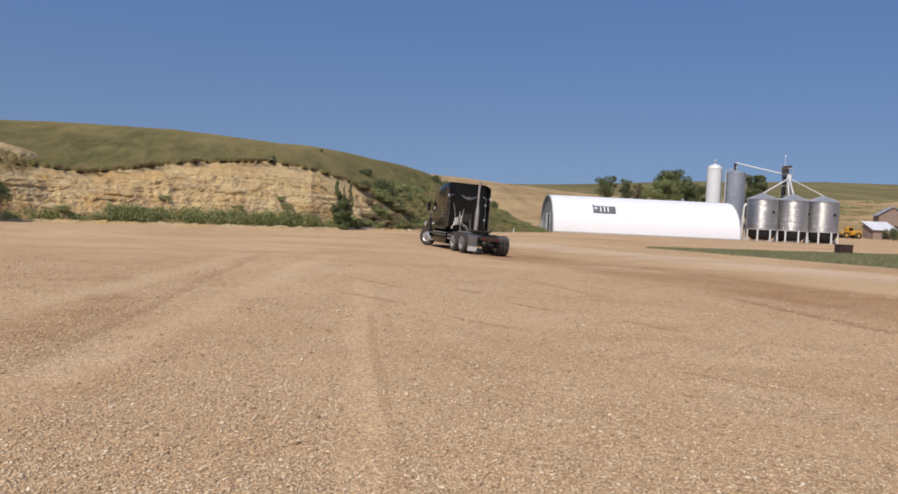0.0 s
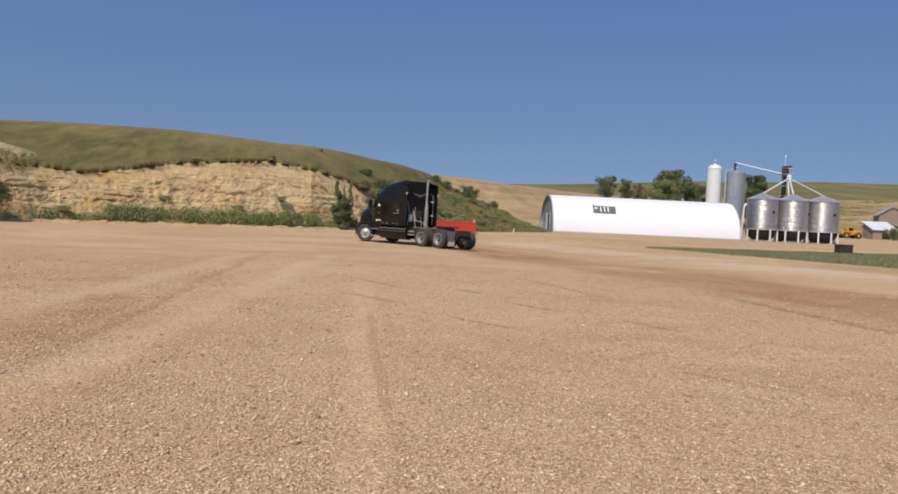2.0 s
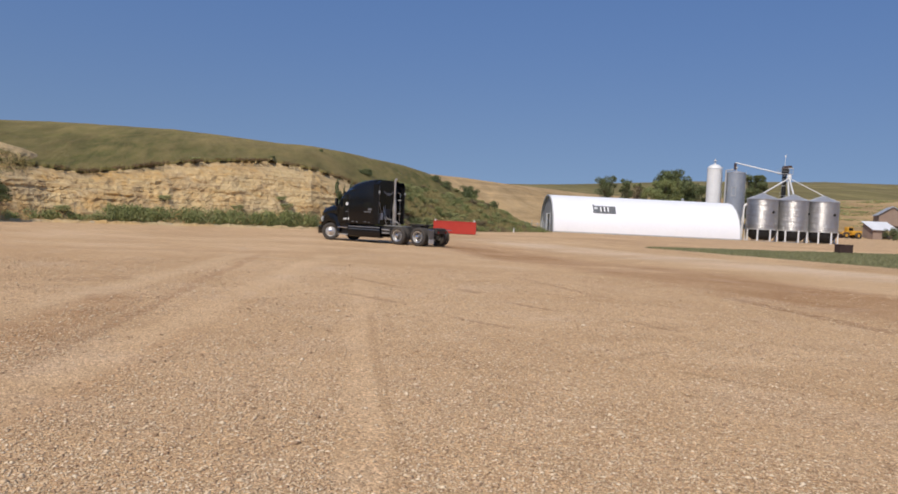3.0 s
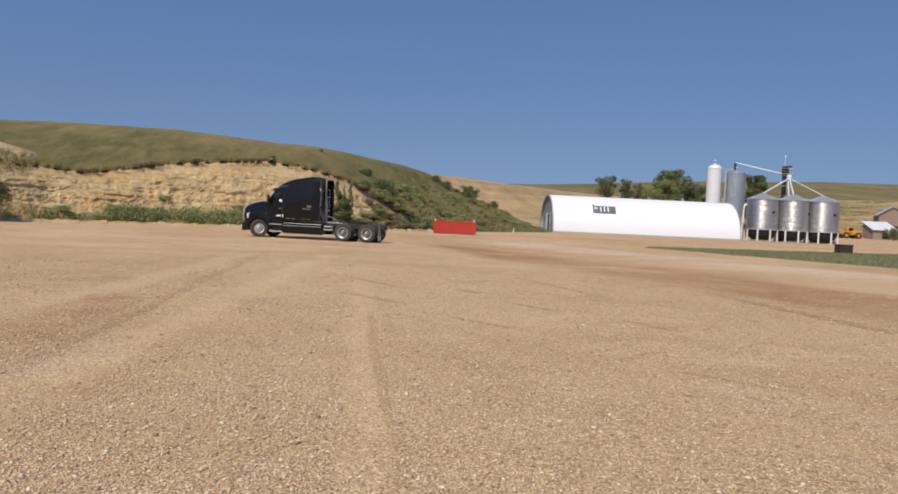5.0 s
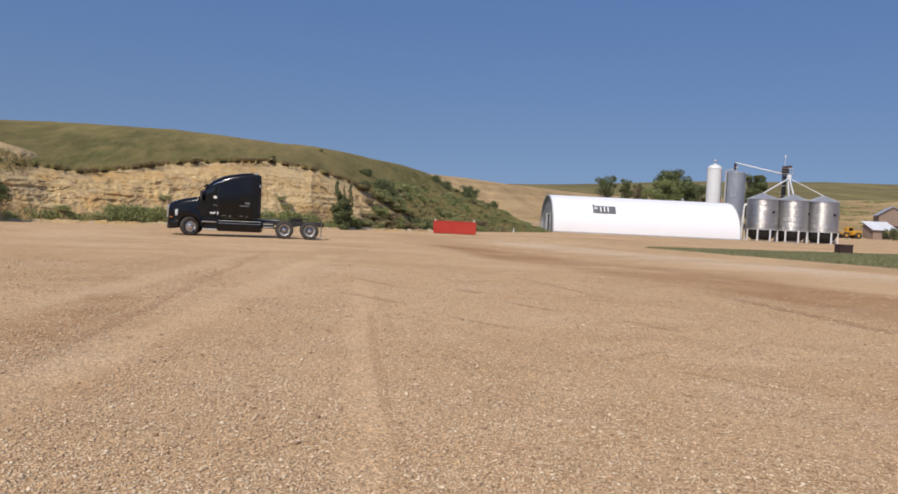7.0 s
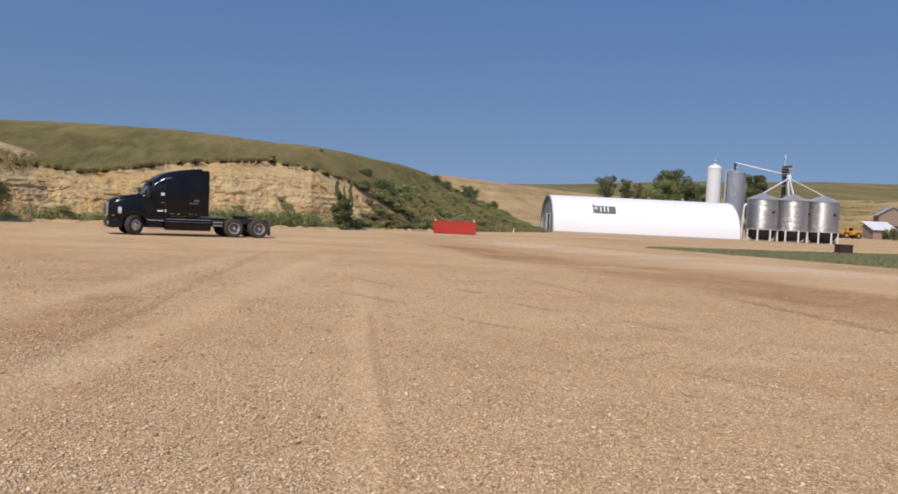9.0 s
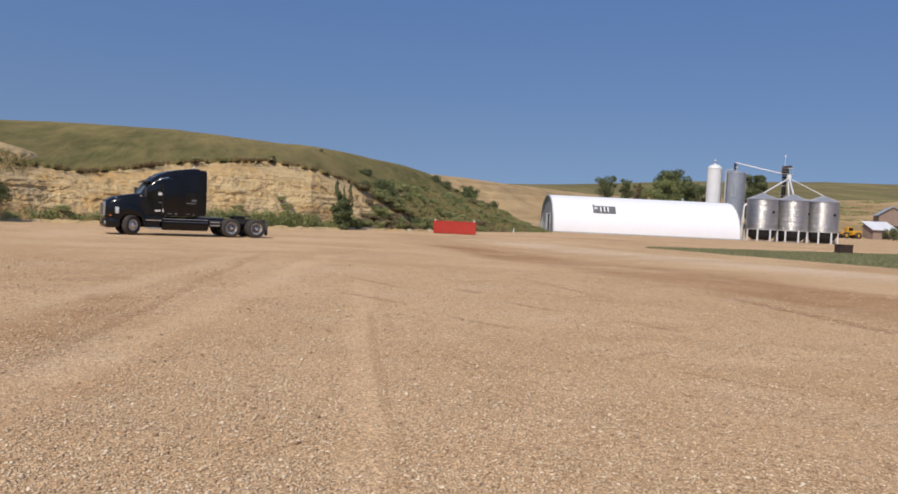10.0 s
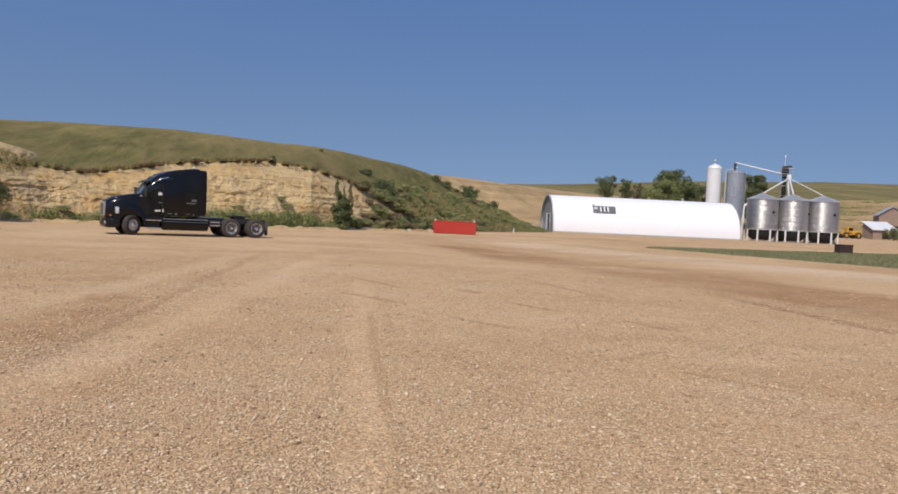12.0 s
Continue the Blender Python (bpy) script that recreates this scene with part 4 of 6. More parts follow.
        for x0, x1, z0, z1 in ((4.62, 4.80, 1.27, 1.35), (4.52, 4.60, 1.27, 1.37), (4.36, 4.42, 1.25, 1.40)):
            part("lettering_bar", side_plate([(x0, z0), (x1, z0), (x1, z1), (x0, z1)], 0.018, 0.01, s), WHITE_INK, door if x0 > 4.43 else truck)
        # first two bars are faded decals; the four low ones paint small reflections
        for x0, x1, z0, z1 in ((2.66, 2.92, 1.86, 1.98), (2.7, 3.2, 1.74, 1.8), (3.95, 4.15, 1.16, 1.20), (3.65, 3.78, 1.13, 1.21), (3.0, 3.2, 1.17, 1.21), (2.75, 2.85, 1.14, 1.19)):
            part("decal_and_glint_bar", side_plate([(x0, z0), (x1, z0), (x1, z1), (x0, z1)], 0.010, 0.01, s), GREY_INK, truck)
        part("sleeper_window", side_plate([(2.68, 2.0), (3.22, 2.0), (3.22, 2.32), (2.68, 2.32)], 0.006, 0.02, s), TINT, truck, "small dark sleeper window")
        part("roof_window", side_plate([(3.9, 2.98), (4.5, 2.92), (4.62, 2.86), (4.55, 2.98), (4.2, 3.06), (3.95, 3.08)], 0.012, 0.02, s), TINT, truck, "slanted upper sleeper window")
        # chrome strip added in place of the glass's bright reflection streak
        part("window_glint", side_plate([(4.12, 3.07), (4.5, 2.99), (4.66, 2.87), (4.68, 2.89), (4.52, 3.02), (4.12, 3.10)], 0.016, 0.01, s), CHROME, truck, "bright strip for the reflection on the upper window")
        # mirror
        arm = part("mirror", box(5.22, 5.35, s * 1.33 - 0.10, s * 1.33 + 0.10, 2.0, 2.52, 0.05), FRAME, truck, "tall black side mirror", smooth=True)
        for z in (2.1, 2.42):
            part("mirror_arm", tube((5.24, s * 1.06, z - 0.04), (5.28, s * 1.28, z), 0.025), FRAME, truck)
        part("mirror_glass", box(5.212, 5.225, s * 1.33 - 0.08, s * 1.33 + 0.08, 2.06, 2.46), TINT, arm)
        # side extender behind the sleeper with its grab rail
        part("side_extender", box(2.15, 2.58, s * 1.19 - 0.025, s * 1.19 + 0.025, 1.10, 3.40, 0.02), PAINT, truck, "black side extender")
        part("extender_cap", loft([[(2.15 + 0.40 * k, s * yy, zz) for yy, zz in ((1.165, 3.36), (1.215, 3.36), (1.16, 3.50), (0.98, 3.58), (0.96, 3.53), (1.12, 3.46))] for k in (0, 1)]), PAINT, truck)
        part("extender_edge", box(2.125, 2.15, s * 1.19 - 0.02, s * 1.19 + 0.02, 1.2, 3.3, 0.005), FRAME, truck)
        part("grab_rail", tube((2.36, s * 1.05, 1.25), (2.36, s * 1.05, 2.9), 0.015, bm=tube((2.36, s * 1.05, 2.9), (2.38, s * 0.86, 3.0), 0.028, bm=tube((2.38, s * 0.86, 3.0), (2.52, s * 0.84, 3.0), 0.02))), CHROME, truck, "bright steel grab rail")
        for z in (1.75, 2.55):
            part("rail_clamp", box(2.32, 2.52, s * 1.05 - 0.025, s * 1.05 + 0.025, z - 0.035, z + 0.035, 0.01), WHITE_FLAP, truck, "pale rail clamp")
        part("marker_lamp", box(2.11, 2.15, s * 1.19 - 0.03, s * 1.19 + 0.03, 2.85, 3.0, 0.01), LAMP, truck)
        # chassis fairing with the fuel tank
        part("tank_fairing", loft([section(x, 0.23, 0.30 + dz, 0.98 - dz, 0.14, 0.14) for x, dz in ((1.98, 0.05), (2.03, 0.0), (4.30, 0.0), (4.40, 0.05))]), PAINT, truck, "black tank fairing", smooth=True).location = (0, s * 0.98, 0)
        # leaning grey panel added to give the fairing its sun glint
        part("fairing_panel", loft([[(x, s * y, z) for y, z in ((1.215, 0.74), (1.225, 0.745), (1.135, 0.955), (1.125, 0.95))] for x in (2.02, 3.2, 4.36)]), PANEL, truck, "dark upper fairing panel, tilted and greyed for the sun's glint")
        part("fairing_trim", box(2.0, 4.36, s * 1.205 - 0.02, s * 1.205 + 0.02, 0.885, 0.915, 0.01), ALLOY, truck)
        part("step", box(4.44, 5.24, s * 1.0 - 0.2, s * 1.0 + 0.2, 0.77, 0.84, 0.02), CHROME, truck, "chrome cab step")
        part("step", box(4.44, 5.20, s * 1.02 - 0.2, s * 1.02 + 0.2, 0.36, 0.42, 0.02), ALLOY, truck, "lower cab step")
        part("step_bracket", box(4.44, 5.2, s * 0.85 - 0.05, s * 0.85 + 0.05, 0.38, 1.08, 0.02), FRAME, truck)
        part("tool_box", box(1.30, 1.92, s * 0.93 - 0.2, s * 0.93 + 0.2, 0.55, 0.90, 0.03), FRAME, truck, "black step box")
        for z in (0.80, 0.62):
            part("box_step", box(1.34, 1.88, s * 1.14 - 0.03, s * 1.14 + 0.03, z - 0.025, z + 0.025, 0.008), ALLOY, truck, "bright step tread")
        part("hood_mirror", lathe([(0.0, -0.05), (0.07, -0.03), (0.075, 0.03), (0.0, 0.06)], n=14, centre=(5.46, s * 1.09, 2.06)), CHROME, truck, "small chrome mirror", smooth=True)
        part("hood_lamp", lathe([(0.0, -0.03), (0.05, -0.01), (0.045, 0.04), (0.0, 0.06)], n=14, centre=(6.62, s * 0.80, 1.88)), CHROME, truck, smooth=True)
        part("frame_rail", box(-1.46, 6.9, s * 0.43 - 0.04, s * 0.43 + 0.04, 0.74, 1.01, 0.01), FRAME, truck)
        part("mudflap_hanger", tube((-1.38, s * 0.45, 0.93), (-1.38, s * 1.15, 0.93), 0.022), CHROME, truck)
        if s > 0:
            part("mudflap", box(-1.40, -1.37, 0.62, 1.10, 0.16, 0.92, 0.008), DISH, truck, "grey mudflap")
            part("flap_weight", box(-1.415, -1.40, 0.62, 1.10, 0.17, 0.40, 0.006), WHITE_FLAP, truck, "pale metal flap weight")
        part("tail_lamp", tube((-1.49, s * 0.36, 0.80), (-1.54, s * 0.36, 0.80), 0.05, n=14), RED_LENS, truck)
        for x in (AXLE_GAP / 2, -AXLE_GAP / 2):
            part("spring_arm", box(x - 0.35, x + 0.35, s * 0.34 - 0.05, s * 0.34 + 0.05, 0.40, 0.60, 0.04), FRAME, truck)
            part("air_spring", tube((x + 0.2, s * 0.36, 0.6), (x + 0.2, s * 0.36, 0.9), 0.11, n=14), RUBBER, truck)
    # windshield in two halves, visor, roof fairing lamps
    for s in (1, -1):
        bm = bmesh.new()
        rows = []
        for x, z in ((5.47, 2.16), (5.30, 2.42), (5.12, 2.71), (5.03, 2.84)):
            w = lerp(x, CAB, 1)
            rows.append([bm.verts.new((x + 0.015 - 0.10 * f * f, s * (0.03 + (w - 0.14) * f), z + 0.015)) for f in (0, 0.35, 0.7, 1)])
        for p, q in zip(rows, rows[1:]):
            for i in range(3):
                bm.faces.new((p[i], p[i + 1], q[i + 1], q[i]))
        bmesh.ops.solidify(bm, geom=bm.faces[:], thickness=0.015)
        part("windshield", bm, WINDSHIELD, truck, "raked windshield half", smooth=True)
    part("sun_visor", loft([[(x, y, z + 0.02 * (1 - (y / 1.1) ** 2)) for x, y, z in ((5.02, -1.02, 2.86), (5.36 - 0.12, -0.95, 2.76), (5.40, 0, 2.77), (5.24, 0.95, 2.76), (5.02, 1.02, 2.86))], [(x, y, z) for x, y, z in ((5.02, -1.02, 2.92), (5.24, -0.95, 2.80), (5.40, 0, 2.81), (5.24, 0.95, 2.80), (5.02, 1.02, 2.92))]]), FRAME, truck, "black sun visor")
    for y in (-0.6, -0.3, 0, 0.3, 0.6):
        part("roof_lamp", lathe([(0.07, 0), (0.06, 0.05), (0, 0.07)], n=12, centre=(4.72, y, 3.09)), GREY_INK, truck, smooth=True)
    for s in (1, -1):
        part("roof_glass", loft([[(x, s * y, lerp(x, CAB, 2) + 0.008 + k) for x, y in ((4.85, 0.10), (4.85, 0.62), (4.5, 0.70), (4.5, 0.10))] for k in (0.0, 0.012)]), TINT, truck, "roof fairing window")
    # back of the sleeper
    part("back_emblem", loft([[(2.51 - 0.01 * k, y - 0.1, z) for y, z in ((-0.50, 3.04), (-0.14, 2.90), (0.0, 2.95), (0.14, 2.90), (0.50, 3.04), (0.36, 2.90), (0.14, 2.80), (0, 2.76), (-0.14, 2.80), (-0.36, 2.90))] for k in (0, 1)]), GREY_INK, truck, "pale winged emblem shape")
    part("exhaust_pipe", tube((2.45, -0.62, 2.3), (2.45, -0.62, 3.72), 0.062, n=18, bm=tube((2.45, -0.62, 3.66), (2.35, -0.62, 3.80), 0.062, n=18)), STACK, truck, "dull steel exhaust stack", smooth=True)
    part("muffler", lathe([(0.06, 1.0), (0.12, 1.12), (0.12, 2.05), (0.09, 2.35), (0.065, 2.55)], n=20, centre=(2.43, -0.62, 0)), STACK, truck, "dull steel muffler", smooth=True)
    bm = bmesh.new()
    for y, z in ((0.25, 1.9), (0.35, 1.9), (0.45, 1.85)):
        pts = [(2.52, y, z), (2.25, y + 0.02, z - 0.45), (1.7, y * 0.8, 1.35), (1.35, y * 0.5, 1.12)]
        for p, q in zip(pts, pts[1:]):
            tube(p, q, 0.011, n=6, bm=bm)
    part("air_lines", bm, STACK, truck, "coiled air and electric lines")
    bm = bmesh.new()
    for y0, y1, z0, z1 in ((0.75, 0.55, 2.5, 1.5), (0.62, 0.80, 1.5, 1.15), (-0.25, -0.30, 1.75, 1.1), (0.15, 0.30, 2.2, 1.4)):
        tube((2.52, y0, z0), (2.40, y1, z1), 0.016, n=6, bm=bm)
    part("hanging_hoses", bm, STACK, truck, "worn grey hoses")
    part("hose_box", box(2.38, 2.52, 0.48, 0.66, 1.35, 1.75, 0.03), WHITE_FLAP, truck, "pale hose bracket box")
    part("back_vent", box(2.49, 2.525, -0.35, 0.25, 1.55, 2.0, 0.01), FRAME, truck, "black vent panel")
    part("line_stand", tube((2.2, 0.35, 1.0), (2.5, 0.35, 2.1), 0.018), STACK, truck)
    part("deck_plate", box(1.0, 2.3, -0.46, 0.46, 1.012, 1.05, 0.008), ALLOY, truck, "tread plate deck")
    # fifth wheel
    part("fifth_wheel", loft([[(x, y, z) for x, y in ((0.55, -0.42), (0.55, 0.42), (-0.1, 0.46), (-0.62, 0.40), (-0.62, 0.12), (-0.15, 0.06), (-0.15, -0.06), (-0.62, -0.12), (-0.62, -0.40), (-0.1, -0.46))] for z in (1.13, 1.20)]), FRAME, truck, "greasy black fifth wheel plate")
    part("fifth_wheel_mount", box(-0.3, 0.35, -0.4, 0.4, 1.005, 1.14, 0.03), FRAME, truck)
    for x in (-1.36, -0.9, 0.0, 0.95, 2.6, 4.0, 6.6):
        part("cross_member", box(x - 0.05, x + 0.05, -0.39, 0.39, 0.80, 0.95, 0.01), FRAME, truck)
    part("tail_bar", box(-1.51, -1.45, -0.47, 0.47, 0.72, 0.90, 0.015), RUST, truck, "rusty rear light bar")
    bm = tube((BASE, -0.9, WHEEL_R), (BASE, 0.9, WHEEL_R), 0.06)
    for x in (AXLE_GAP / 2, -AXLE_GAP / 2):
        tube((x, -0.9, WHEEL_R), (x, 0.9, WHEEL_R), 0.085, bm=bm)
        lathe([(0.0, -0.16), (0.14, -0.13), (0.21, 0.0), (0.14, 0.13), (0.0, 0.16)], axis="Y", n=18, centre=(x - 0.02, 0, WHEEL_R + 0.02), bm=bm)
    tube((0.7, 0, 0.55), (4.2, 0, 0.7), 0.055, bm=bm)
    part("axles", bm, FRAME, truck)
    part("engine_block", box(4.5, 6.9, -0.38, 0.38, 0.5, 1.3, 0.05), FRAME, truck)
    wheels = [build_wheel(truck, BASE, s * 1.04, False, True) for s in (1, -1)]
    wheels += [build_wheel(truck, x, s * 1.07, True, False) for x in (AXLE_GAP / 2, -AXLE_GAP / 2) for s in (1, -1)]
    return truck, wheels


# ---- skip and box ----
def build_skip():
    skip = thing("waste_skip", "bright red open-top steel waste skip on the gravel", "skip", pose(0.45, 79.2, 0, 0, 0, 1.5))
    L, W, H = 2.1, 1.1, 1.2
    part("floor", box(-L, L, -W, W, 0.08, 0.16), RUST, skip)
    part("side", box(-L, L, -W - 0.03, -W + 0.03, 0.10, H, 0.01), RED, skip, "plain red side")
    part("side", box(-L, L, W - 0.03, W + 0.03, 0.10, H, 0.01), RED, skip)
    for s in (1, -1):
        part("end_panel", box(s * L - 0.04, s * L + 0.04, -W - 0.04, W + 0.04, 0.10, H + 0.02, 0.01), RED, skip)
        part("top_rail", box(-L, L, s * W - 0.06, s * W + 0.06, H, H + 0.08, 0.015), RED, skip)
        part("skid", box(-L + 0.1, L - 0.1, s * 0.6 - 0.06, s * 0.6 + 0.06, 0.0, 0.1, 0.01), RUST, skip)
        part("lifting_lug", tube((s * (L - 0.15), -W, H + 0.08), (s * (L - 0.15), -W, H + 0.24), 0.07, n=12), WHITE_INK, skip, "pale lifting lug")
        for x in np.linspace(-L + 0.02, L - 0.02, 2):
            part("corner_post", box(x - 0.06, x + 0.06, s * (W + 0.045) - 0.03, s * (W + 0.045) + 0.03, 0.1, H, 0.01), RED, skip)
    part("bottom_rail", box(-L, L, -W - 0.06, -W - 0.03, 0.05, 0.2, 0.008), RED, skip)


def build_box():
    ob = thing("steel_box", "dark rusty brown open steel box on the grass edge", "box", pose(36.4, 71.8, 0, 0, 0, 5))
    w, d, h = 0.60, 0.45, 0.86
    for y in (-d, d):
        part("side", box(-w, w, y - 0.025, y + 0.025, 0.06, h, 0.008), RUST, ob)
        part("rim", box(-w - 0.04, w + 0.04, y - 0.05, y + 0.05, h - 0.06, h, 0.01), RUST, ob)
    for x in (-w, w):
        part("end_panel", box(x - 0.025, x + 0.025, -d, d, 0.06, h, 0.008), RUST, ob)
        part("end_rim", box(x - 0.05, x + 0.05, -d - 0.05, d + 0.05, h - 0.07, h + 0.01, 0.01), RUST, ob)
        part("foot", box(x * 0.9 - 0.06, x * 0.9 + 0.06, -d, d, 0, 0.07), RUST, ob)
    for x in (-0.3, 0.3):
        part("stiffener", box(x - 0.03, x + 0.03, -d - 0.05, -d - 0.02, 0.06, h - 0.06, 0.005), RUST, ob)
    part("bottom", box(-w, w, -d, d, 0.06, 0.1), RUST, ob)


def build_post():
    post = thing("marker_post", "small white marker post at the yard edge", "post", pose(8.75, 106.5, 0) @ Matrix.Scale(0.65, 4))
    part("shaft", lathe([(0.16, 0), (0.16, 0.1), (0.11, 0.14), (0.10, 0.75), (0.05, 0.85), (0, 0.86)], n=14), SILO_WHITE, post, smooth=True)
    part("base", lathe([(0.26, 0), (0.26, 0.05), (0.15, 0.08)], n=14), SILO_WHITE, post)


build_shed()
build_pipe()
build_silo(51.0, 152, 1.36, 13.5, 0.95, SILO_WHITE, "tall white cylindrical silo with a domed cap")
build_silo(54.85, 151, 1.74, 12.75, 0.45, SILO_GREY, "grey weathered steel silo with a faint emblem")
build_bin()
build_leg()
TRUCK, WHEELS = build_truck()
build_skip()
build_box()
build_post()


# ---- farmyard far on the right ----
def build_barn():
    z = ground_height(102, 182)
    barn = thing("barn", "weathered brown wooden barn with a grey metal roof", "barn", pose(102.2, 181.5, z - 0.2, 0, 0, -22))
    w, d, e, p = 2.7, 5.0, 5.7, 7.6
    for y in (-d, d):
        bm = loft([[(-w, y + k, 0), (w, y + k, 0), (w, y + k, e), (0, y + k, p), (-w, y + k, e)] for k in (-0.06, 0.06)])
        part("gable_wall", bm, BARN, barn)
    for x in (-w, w):
        part("side_wall", box(x - 0.06, x + 0.06, -d, d, 0, e), BARN, barn)
    for s in (1, -1):
        bm = loft([[(0, y, p + 0.12), (s * (w + 0.4), y, e - 0.06), (s * (w + 0.4), y, e + 0.06), (0, y, p + 0.26)] for y in (-d - 0.4, d + 0.4)])
        part("roof_slope", bm, GREY_ROOF, barn)
    bm = bmesh.new()
    for i in range(13):
        x = -w + 0.2 + i * 0.4
        box(x - 0.03, x + 0.03, -d - 0.10, -d - 0.06, 0, e + (p - e) * (1 - abs(x) / w) - 0.05, bm=bm)
    tagged(part("board_battens", bm, BARN, barn), kind="stuff")
    part("barn_door", box(-1.6, 1.6, -d - 0.14, -d - 0.07, 0, 3.4, 0.02), RUST, barn)


def build_lean_to():
    z = ground_height(90, 167)
    lean = thing("open_lean_to", "low brown lean-to with a bright white metal roof", "shed", pose(89.9, 165.5, z - 0.25, 0, 0, 0) @ Matrix.Scale(1.03, 4))
    part("roof", loft([[(x, y, zz + t) for y, zz, t in ((-0.4, 2.15, 0), (4.4, 3.9, 0), (4.4, 3.9, 0.12), (-0.4, 2.15, 0.12))] for x in (-0.3, 5.2)]), WHITE_ROOF, lean, "white sloping metal roof")
    part("back_wall", box(0, 5.0, 4.0, 4.12, 0, 3.7), BARN, lean)
    part("side_wall", loft([[(x, y, zz) for y, zz in ((0, 0), (4.0, 0), (4.0, 3.65), (0, 2.2))] for x in (0.0, 0.1)]), BARN, lean)
    part("front_wall", box(0.1, 1.9, 0, 0.1, 0, 2.2), BARN, lean, "brown board front wall")
    for x in (1.95, 3.5, 4.9):
        part("post", box(x - 0.07, x + 0.07, 0, 0.14, 0, 2.22, 0.01), BARK, lean)


def build_loader():
    z = ground_height(84.5, 165)
    m = thing("wheel_loader", "yellow farm wheel loader parked in the yard", "loader", pose(84.3, 164.6, z - 0.1, 0, 0, 8) @ Matrix.Scale(1.12, 4))
    part("rear_body", box(0.2, 2.3, -0.65, 0.65, 0.7, 1.55, 0.12), YELLOW, m, "yellow engine cover", smooth=True)
    part("front_frame", box(-1.4, 0.2, -0.45, 0.45, 0.6, 1.05, 0.08), YELLOW, m)
    cab = part("cab", box(-0.55, 0.55, -0.6, 0.6, 1.1, 2.2, 0.08), YELLOW, m, smooth=True)
    for s in (1, -1):
        part("cab_window", box(-0.42, 0.42, s * 0.61 - 0.012, s * 0.61 + 0.012, 1.5, 2.08, 0.01), TINT, cab)
        part("lift_arm", bar((-0.6, s * 0.5, 1.3), (-2.1, s * 0.5, 0.55), 0.16), YELLOW, m)
        for x in (-1.1, 1.4):
            w = part("wheel", lathe([(0.0, 0.2), (0.25, 0.2), (0.3, 0.15), (0.32, 0.0), (0.0, 0.0)], axis="Y", n=20, centre=(0, 0, 0)), YELLOW, m, smooth=True)
            w.matrix_basis = pose(x, s * 0.85, 0.62, 0, 0, 0 if s > 0 else 180)
            part("tyre", lathe([(0.30, -0.2), (0.5, -0.24), (0.6, -0.2), (0.62, 0), (0.6, 0.2), (0.5, 0.24), (0.30, 0.2)], axis="Y", n=24), RUBBER, w, smooth=True)
    part("bucket", loft([[(x, y, zz) for x, zz in ((-2.1, 0.9), (-2.2, 0.25), (-2.9, 0.1), (-2.9, 0.16), (-2.28, 0.32), (-2.2, 0.9))] for y in (-1.1, 1.1)]), RUST, m, "worn steel bucket")
    part("exhaust", tube((1.1, 0.3, 1.5), (1.1, 0.3, 2.1), 0.05), RUST, m)


# ---- vegetation ----
def leaf_mesh(blobs, count, size, seed, flat=0.0, upright=False):
    """Small leaf-like quads strewn over and through blobs of (centre, radii)."""
    rng = np.random.default_rng(seed)
    vol = np.array([r[0] * r[1] + r[2] * r[0] for _, r in blobs])
    pick = rng.choice(len(blobs), count, p=vol / vol.sum())
    c, r = np.array([b[0] for b in blobs])[pick], np.array([b[1] for b in blobs])[pick]
    d = rng.normal(size=(count, 3))
    d /= np.linalg.norm(d, axis=1)[:, None]
    p = c + d * r * (rng.uniform(0.35, 1.08, (count, 1)) ** 0.6)
    n = d + rng.normal(size=(count, 3)) * 0.8
    if upright:
        n[:, 2] *= 0.15
    n /= np.linalg.norm(n, axis=1)[:, None]
    a = np.cross(n, rng.normal(size=(count, 3)) if not upright else np.array([[0, 0, 1.0]]) + 0.3 * rng.normal(size=(count, 3)))
    a /= np.linalg.norm(a, axis=1)[:, None]
    b = np.cross(n, a)
    s = size * rng.uniform(0.5, 1.4, (count, 1))
    long = s * (1.7 if upright else 1.2)
    v = np.stack([p - a * s * 0.5 - b * long * 0.35, p + a * s * 0.5 - b * long * 0.25, p + a * s * 0.32 + b * long * 0.5, p - a * s * 0.38 + b * long * 0.42], axis=1)
    return v.reshape(-1, 3)


def leaves(name, verts, mat, parent=None, label=""):
    n = len(verts) // 4
    me = bpy.data.meshes.new(name)
    me.vertices.add(4 * n)
    me.vertices.foreach_set("co", verts.astype(np.float32).ravel())
    me.loops.add(4 * n)
    me.loops.foreach_set("vertex_index", np.arange(4 * n, dtype=np.int32))
    me.polygons.add(n)
    me.polygons.foreach_set("loop_start", np.arange(0, 4 * n, 4, dtype=np.int32))
    me.update(calc_edges=True)
    me.materials.append(mat)
    ob = new(name, me)
    if parent:
        ob.parent = parent
    return tagged(ob, label)


